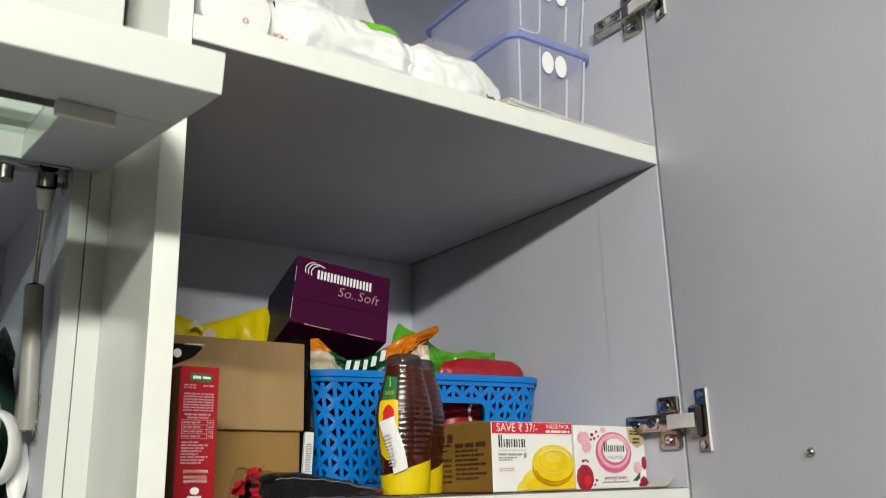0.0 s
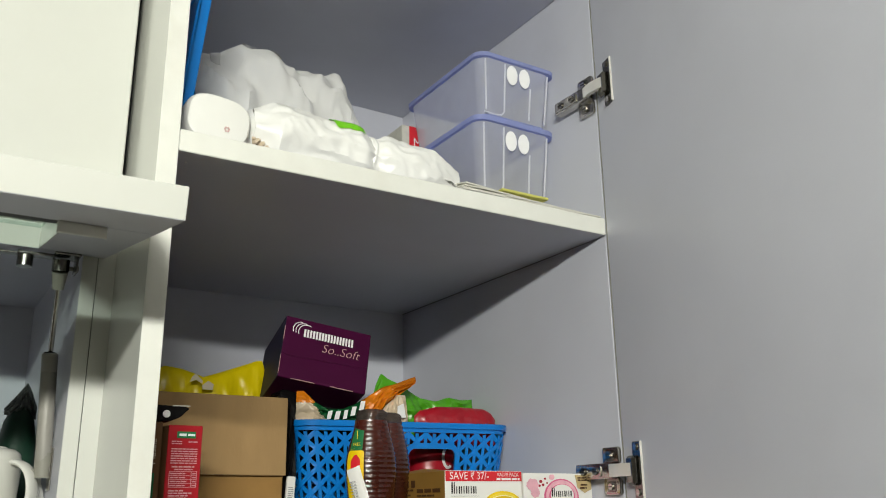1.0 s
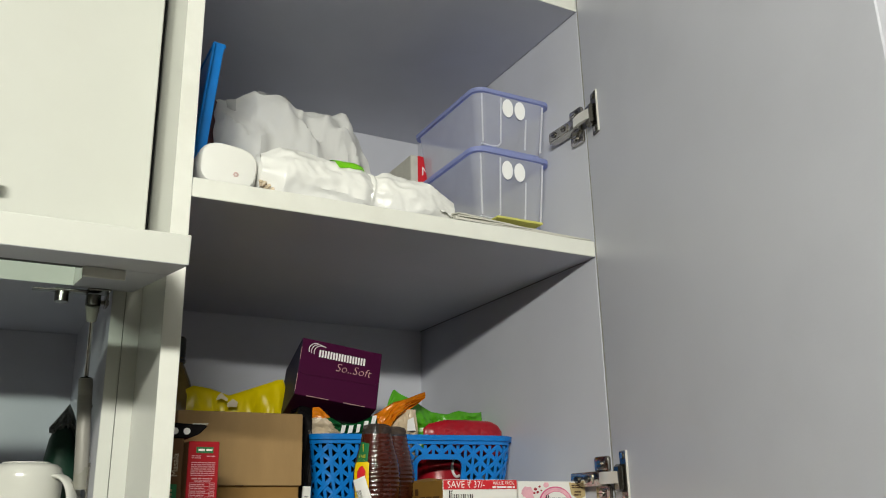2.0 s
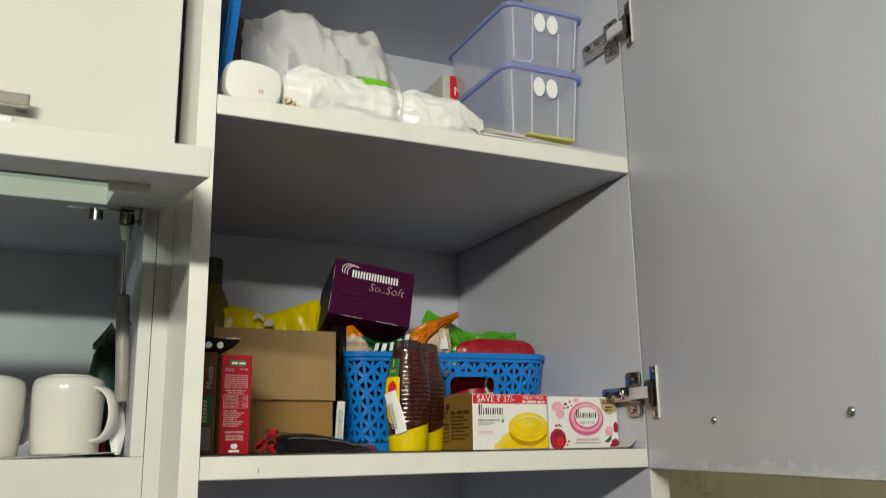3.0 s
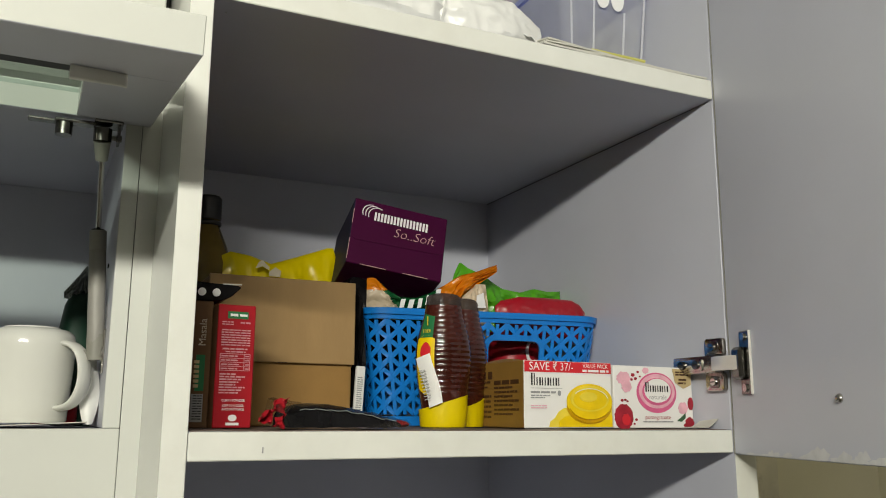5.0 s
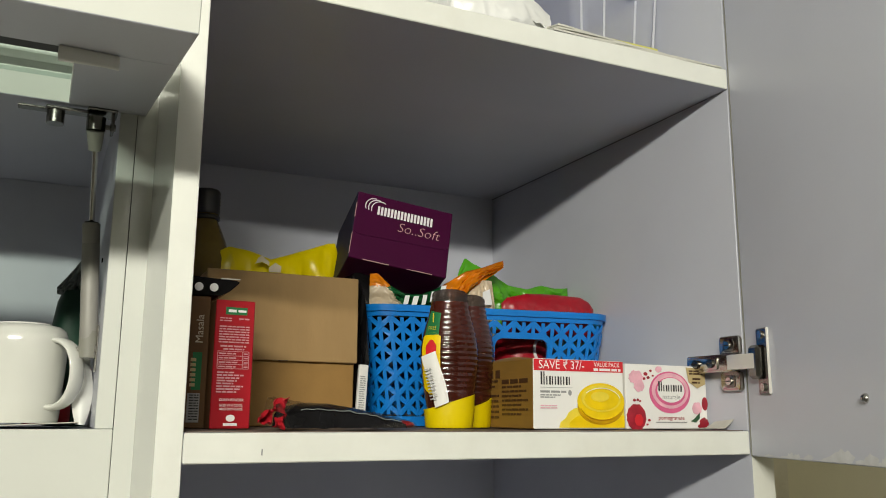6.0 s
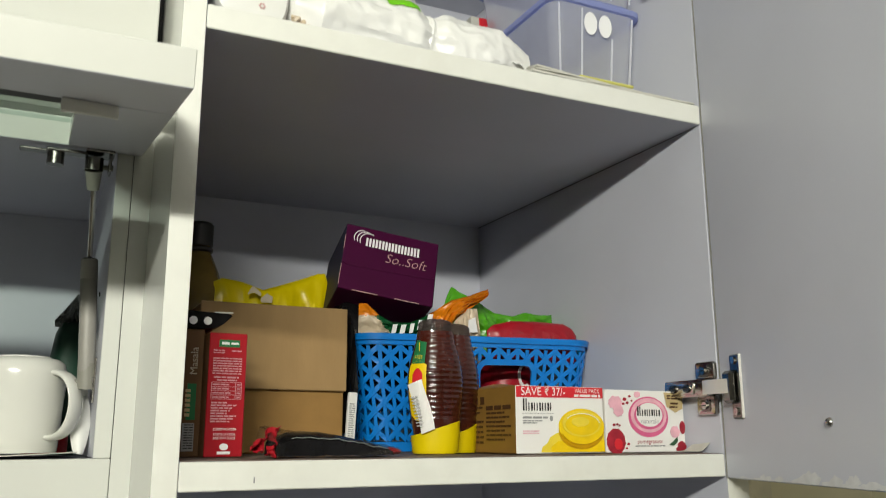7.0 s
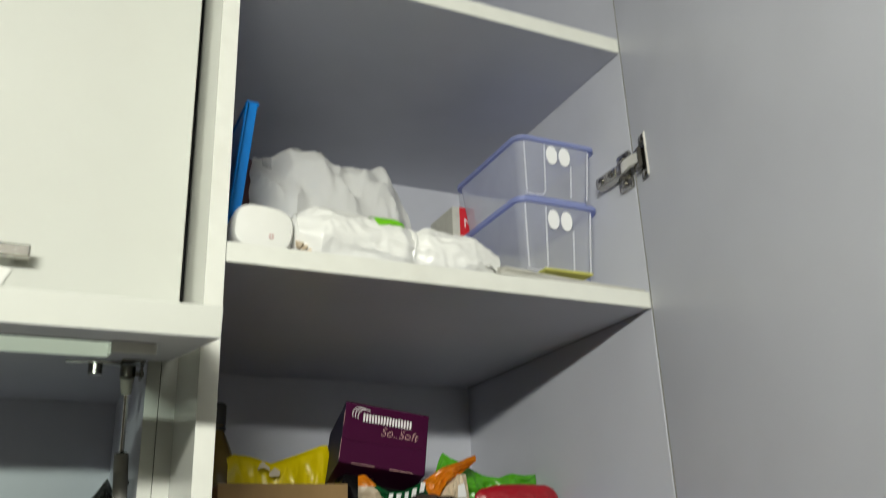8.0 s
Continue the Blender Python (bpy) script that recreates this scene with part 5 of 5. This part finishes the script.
def bag_shape(u, v):
    x = 0.238 + 0.239 * u
    h = bag_height(x)
    a4 = 2 * math.pi * v
    c, s9 = math.cos(a4), math.sin(a4)
    w = 0.078 * min(1, 0.25 + 3.2 * min(u, 1 - u))
    p = Vector((x * 16, c * 1.0, s9 * 1.3))
    crease = 0.015 * (0.30 - abs(noise.noise(p * 1.0 + Vector((2.2, 5.1, 0))))) + 0.011 * (0.30 - abs(noise.noise(Vector((x * 30 + s9 * 2.0, c * 1.4 - s9, 7.7))))) + 0.007 * (0.25 - abs(noise.noise(p * 2.1 + Vector((1.3, 8.0, 2.0))))) + 0.002 * noise.noise(p * 4.5)
    y = 0.790 + (w * abs(c) ** 0.8 * (1 if c > 0 else -1)) + crease * c * 2.0
    z = h * 0.5 + h * 0.5 * abs(s9) ** 0.75 * (1 if s9 > 0 else -1) + (crease * 0.8 if s9 > 0 else 0)
    return Vector((x, y, Z2 + max(0.0006, z)))


part("body", sheet(110, 84, bag_shape), CARRY, cbag, smooth=True)
for u0, v0 in ((0.10, 0.345), (0.24, 0.315), (0.37, 0.335)):
    part("print", sheet(6, 6, lambda u, v: bag_shape(u0 + 0.05 * u, v0 + 0.045 * v) + Vector((0, -0.0016, 0.0012))), BAGPRINT, cbag, "grey printed patch", True)
cnt = thing("packed_bundle", (0.345, 0.79, Z2), "pale bundle inside the frosted carrier bag", "bundle")
part("body", moved(lumpy(0.088, 0.060, 0.085, 21, 0.2, 3, 3, 0.1, 2.5), pose(0.355, 0.792, Z2 + 0.053)), WHITEPLASTIC, cnt, smooth=True)
mj = thing("maroon_jar", (0.222, 0.80, Z2), "dark maroon jar behind the bags", "jar")
part("body", lathe([(0, 0), (0.028, 0), (0.030, 0.004), (0.030, 0.150), (0.025, 0.168), (0.025, 0.185), (0, 0.185)], 32, at=(0.2285, 0.775, Z2)), MAROON, mj, smooth=True)

# blue tray leaning on the side
bl = local_thing("blue_tray", (0.1975, 0.628, Z2), "blue plastic tray standing on edge against the cabinet side", "tray", rot=(0, 5.5, 0))
part("base", box(-0.0015, 0.0015, 0, 0.24, 0, 0.190, 0.001), BLUEP, bl)
part("rim", joined(box(-0.003, 0.012, 0, 0.24, 0.186, 0.192, 0.0015), box(-0.003, 0.010, 0, 0.004, 0, 0.189, 0.001), box(-0.003, 0.012, 0.236, 0.24, 0, 0.189, 0.001)), BLUEP, bl, "raised rim")

# newspaper stack, tubs
ns = thing("newspaper_stack", (0.59, 0.72, Z2), "low stack of folded newspapers under the plastic tubs", "newspapers")
for i in range(5):
    def sheet_fn(u, v, i=i):
        x = 0.496 + 0.198 * u + 0.003 * i
        front = (0.0022 + 0.0028 * i) * (1 - 0.72 * u)
        back = 0.0012 + 0.0066 * i
        k8 = min(1, 5.0 * v)
        return Vector((x, 0.5770 + 0.003 * i + 0.30 * v + 0.002 * math.sin(u * 5 + i), Z2 + front + (back - front) * k8 + 0.0008 * math.sin(u * 7 + i * 2) * (1 - v)))
    part("newspaper", thick(sheet(20, 14, sheet_fn), 0.0016), PAPER, ns)
yp = thing("yellow_sheet", (0.62, 0.66, Z2 + 0.026), "folded bright yellow paper under the tubs", "paper")
part("paper", box(0.592, 0.664, 0.634, 0.80, Z2 + 0.0352, Z2 + 0.0385, 0.001), YPAPER, yp)


def rounded_ring(cx, cy, w, d, r, z, n=10):
    pts = []
    for sx, sy, a0 in ((1, -1, -90), (1, 1, 0), (-1, 1, 90), (-1, -1, 180)):
        for i in range(n + 1):
            t = radians(a0 + 90 * i / n)
            pts.append((cx + sx * (w / 2 - r) + r * math.cos(t), cy + sy * (d / 2 - r) + r * math.sin(t), z))
    return pts


def shell(rings, close_bottom=True):
    bm2 = bmesh.new()
    vs = [[bm2.verts.new(p) for p in r] for r in rings]
    n = len(vs[0])
    for a5, b5 in zip(vs, vs[1:]):
        for i in range(n):
            bm2.faces.new((a5[i], a5[(i + 1) % n], b5[(i + 1) % n], b5[i]))
    if close_bottom:
        bm2.faces.new(vs[0])
    return bm2


def tub(at, h, label, rz=0.0):
    t = local_thing("plastic_tub", at, label, "tub", "stacked tubs", rot=(0, 0, rz))
    w, d = 0.120, 0.185
    rr = [rounded_ring(0, d / 2, w * (0.86 + 0.14 * k2), d * (0.90 + 0.10 * k2), 0.016, h * k2) for k2 in (0.0, 0.02, 0.25, 0.5, 0.75, 0.93)]
    part("body", shell(rr), TUBM, t, "bluish see-through body", True)
    rim = [rounded_ring(0, d / 2, w + o, d + o, 0.017, z) for o, z in ((0.000, h * 0.93), (0.008, h * 0.93), (0.009, h * 0.99), (0.004, h), (-0.006, h), (-0.010, h * 0.97))]
    part("lid", joined(shell(rim, False), shell([rounded_ring(0, d / 2, w - 0.01, d - 0.01, 0.014, h * 0.97), rounded_ring(0, d / 2, w - 0.02, d - 0.02, 0.012, h * 0.972)][::-1])), TUBRIM, t, "blue lid with a rolled rim", True)
    part("foot", shell([rounded_ring(0, d / 2, w * 0.84, d * 0.88, 0.015, 0.0), rounded_ring(0, d / 2, w * 0.88, d * 0.92, 0.015, 0.004)], False), TUBRIM, t, "", True)
    for x in (-0.0105, 0.0095):
        part("sticker", moved(plate(oval(x, 0, 0.0088, 0.0135, 28), 0, 0.0006), Matrix.Translation((0, -0.0012, h * 0.73)) @ Matrix.Rotation(radians(3), 4, "X")), STICKER, t, "white oval sticker")
    for pts in ([(-0.0200, 0.90), (-0.0190, 0.14), (-0.023, 0.08), (-0.035, 0.06), (-0.050, 0.07)], [(0.022, 0.62), (0.021, 0.10)], [(-0.0515, 0.90), (-0.0475, 0.10)], [(0.0500, 0.90), (0.0465, 0.10)]):
        part("moulded_rib", tube([(x, d / 2 - d * (0.90 + 0.10 * k2) / 2 - 0.0006, h * k2) for x, k2 in pts], 0.0013, 6), TUBRIB, t, "", True)
    return t


tub((0.6360, 0.658, Z2 + 0.0395), 0.1045, "clear bluish plastic tub with two white oval stickers, on newspapers")
tub((0.6375, 0.652, Z2 + 0.1445), 0.0860, "clear bluish plastic tub stacked on another", 0.0)

rb = thing("red_carton", (0.57, 0.87, Z2), "tall carton with a red panel behind the tubs", "box")
part("body", box(0.574, 0.612, 0.850, 0.93, Z2, 2.066, 0.001), PAPER, rb)
part("panel", plate(rect(0.586, 0.6115, 2.016, 2.0655), 0.8498), INK_RED, rb, "red printed panel")
words("M", 0.020, INK_WHITE, rb, upright(0.5995, 2.040, 0.8488))

# ---- inside the wall cabinet ----
lm = thing("shelf_paper", (0.0, 0.8, 1.5), "folded grey paper under the mugs", "paper")
part("paper", thick(sheet(24, 6, lambda u, v: Vector((-0.30 + 0.43 * u, YL + 0.004 + 0.20 * v, 1.5016 + 0.0045 * max(0, (u - 0.72) / 0.28) ** 1.4 * (1 - v)))), 0.0007), PAPER, lm)
part("paper", thick(sheet(24, 6, lambda u, v: Vector((-0.32 + 0.38 * u, YL + 0.002 + 0.16 * v, 1.5003 + 0.0004 * math.sin(u * 9)))), 0.0006), LINER, lm)


def mug(at, label, rz):
    t = local_thing("mug", at, label, "mug", "white mugs", rot=(0, 0, rz))
    prof = [(0.0340, 0.0), (0.0352, 0.002), (0.0362, 0.02), (0.0376, 0.05), (0.0381, 0.066), (0.0378, 0.0725), (0.0362, 0.0785), (0.0318, 0.0824), (0.0240, 0.0838), (0.0235, 0.0850), (0.0215, 0.0850), (0.0205, 0.0836), (0, 0.0832)]
    part("body", lathe(prof, 48), CERAMIC, t, smooth=True)
    pts = []
    for k2 in range(23):
        a6 = radians(100 - 200 * k2 / 22)
        pts.append((0.0345 + 0.0232 * max(0, math.cos(a6)) ** 0.8 - (0.0015 if abs(k2 - 11) > 9 else 0), 0, 0.0415 + 0.0285 * math.sin(a6)))
    part("handle", tube(pts, 0.0031, 16, 2.9), CERAMIC, t, "", True)
    return t


mug((0.081, 0.797, 1.5045), "white glazed mug turned upside down on the shelf paper", -38)
mug((0.000, 0.798, 1.5025), "white glazed mug turned upside down beside another", 40)
gb = thing("green_pouch", (0.125, 0.90, 1.5), "dark green cloth pouch with a grey crumpled top", "pouch")
part("body", moved(lumpy(0.0185, 0.030, 0.085, 51, 0.08, 3, 3, 0.08, 3), pose(0.1225, 0.90, 1.5 + 0.0515)), GREENC, gb, smooth=True)
part("top", slumped([(0.106, 1.637), (0.117, 1.652), (0.126, 1.666), (0.1315, 1.656), (0.138, 1.640)], [(0.106, 1.630), (0.138, 1.626)], 0.895, 0.020, 3.0, 0.002, 30, 20), GREYF, gb, "grey crumpled film top", True)
sp = thing("plastic_spoon", (0.134, 0.79, 1.5), "white plastic spoon leaning behind the strut", "spoon")
part("bowl", thick(sheet(8, 14, lambda u, v: Vector((0.1330 + (u - 0.5) * 0.017 * math.sin(math.pi * min(1, 0.10 + 0.75 * v)) ** 0.7, 0.776 + 0.014 * v - 0.004 * math.sin(math.pi * u), 1.503 + 0.052 * v))), 0.0012), WHITEPLASTIC, sp, smooth=True)
part("stem", thick(sheet(4, 10, lambda u, v: Vector((0.1350 + (u - 0.5) * 0.006, 0.797 + 0.010 * v, 1.552 + 0.075 * v))), 0.0012), WHITEPLASTIC, sp)
rj = thing("small_tin", (0.098, 0.86, 1.5), "small dark red tin behind the mug", "tin")
part("body", lathe([(0, 0), (0.020, 0), (0.021, 0.003), (0.021, 0.018), (0.018, 0.021), (0, 0.021)], 24, at=(0.106, 0.862, 1.5025)), REDCARD, rj, smooth=True)

# small marks on the shelf edges
part("chip", plate([(0.2440, 1.4845), (0.2450, 1.4842), (0.2452, 1.4885), (0.2443, 1.4890)], 0.5758, 0.0003), INK_GREY, tall, "small dent in the edge")
part("chip", box(0.2030, 0.2042, 0.600, 0.6022, 1.8372, 1.8379, 0), CHIP, tall, "white speck under the shelf")
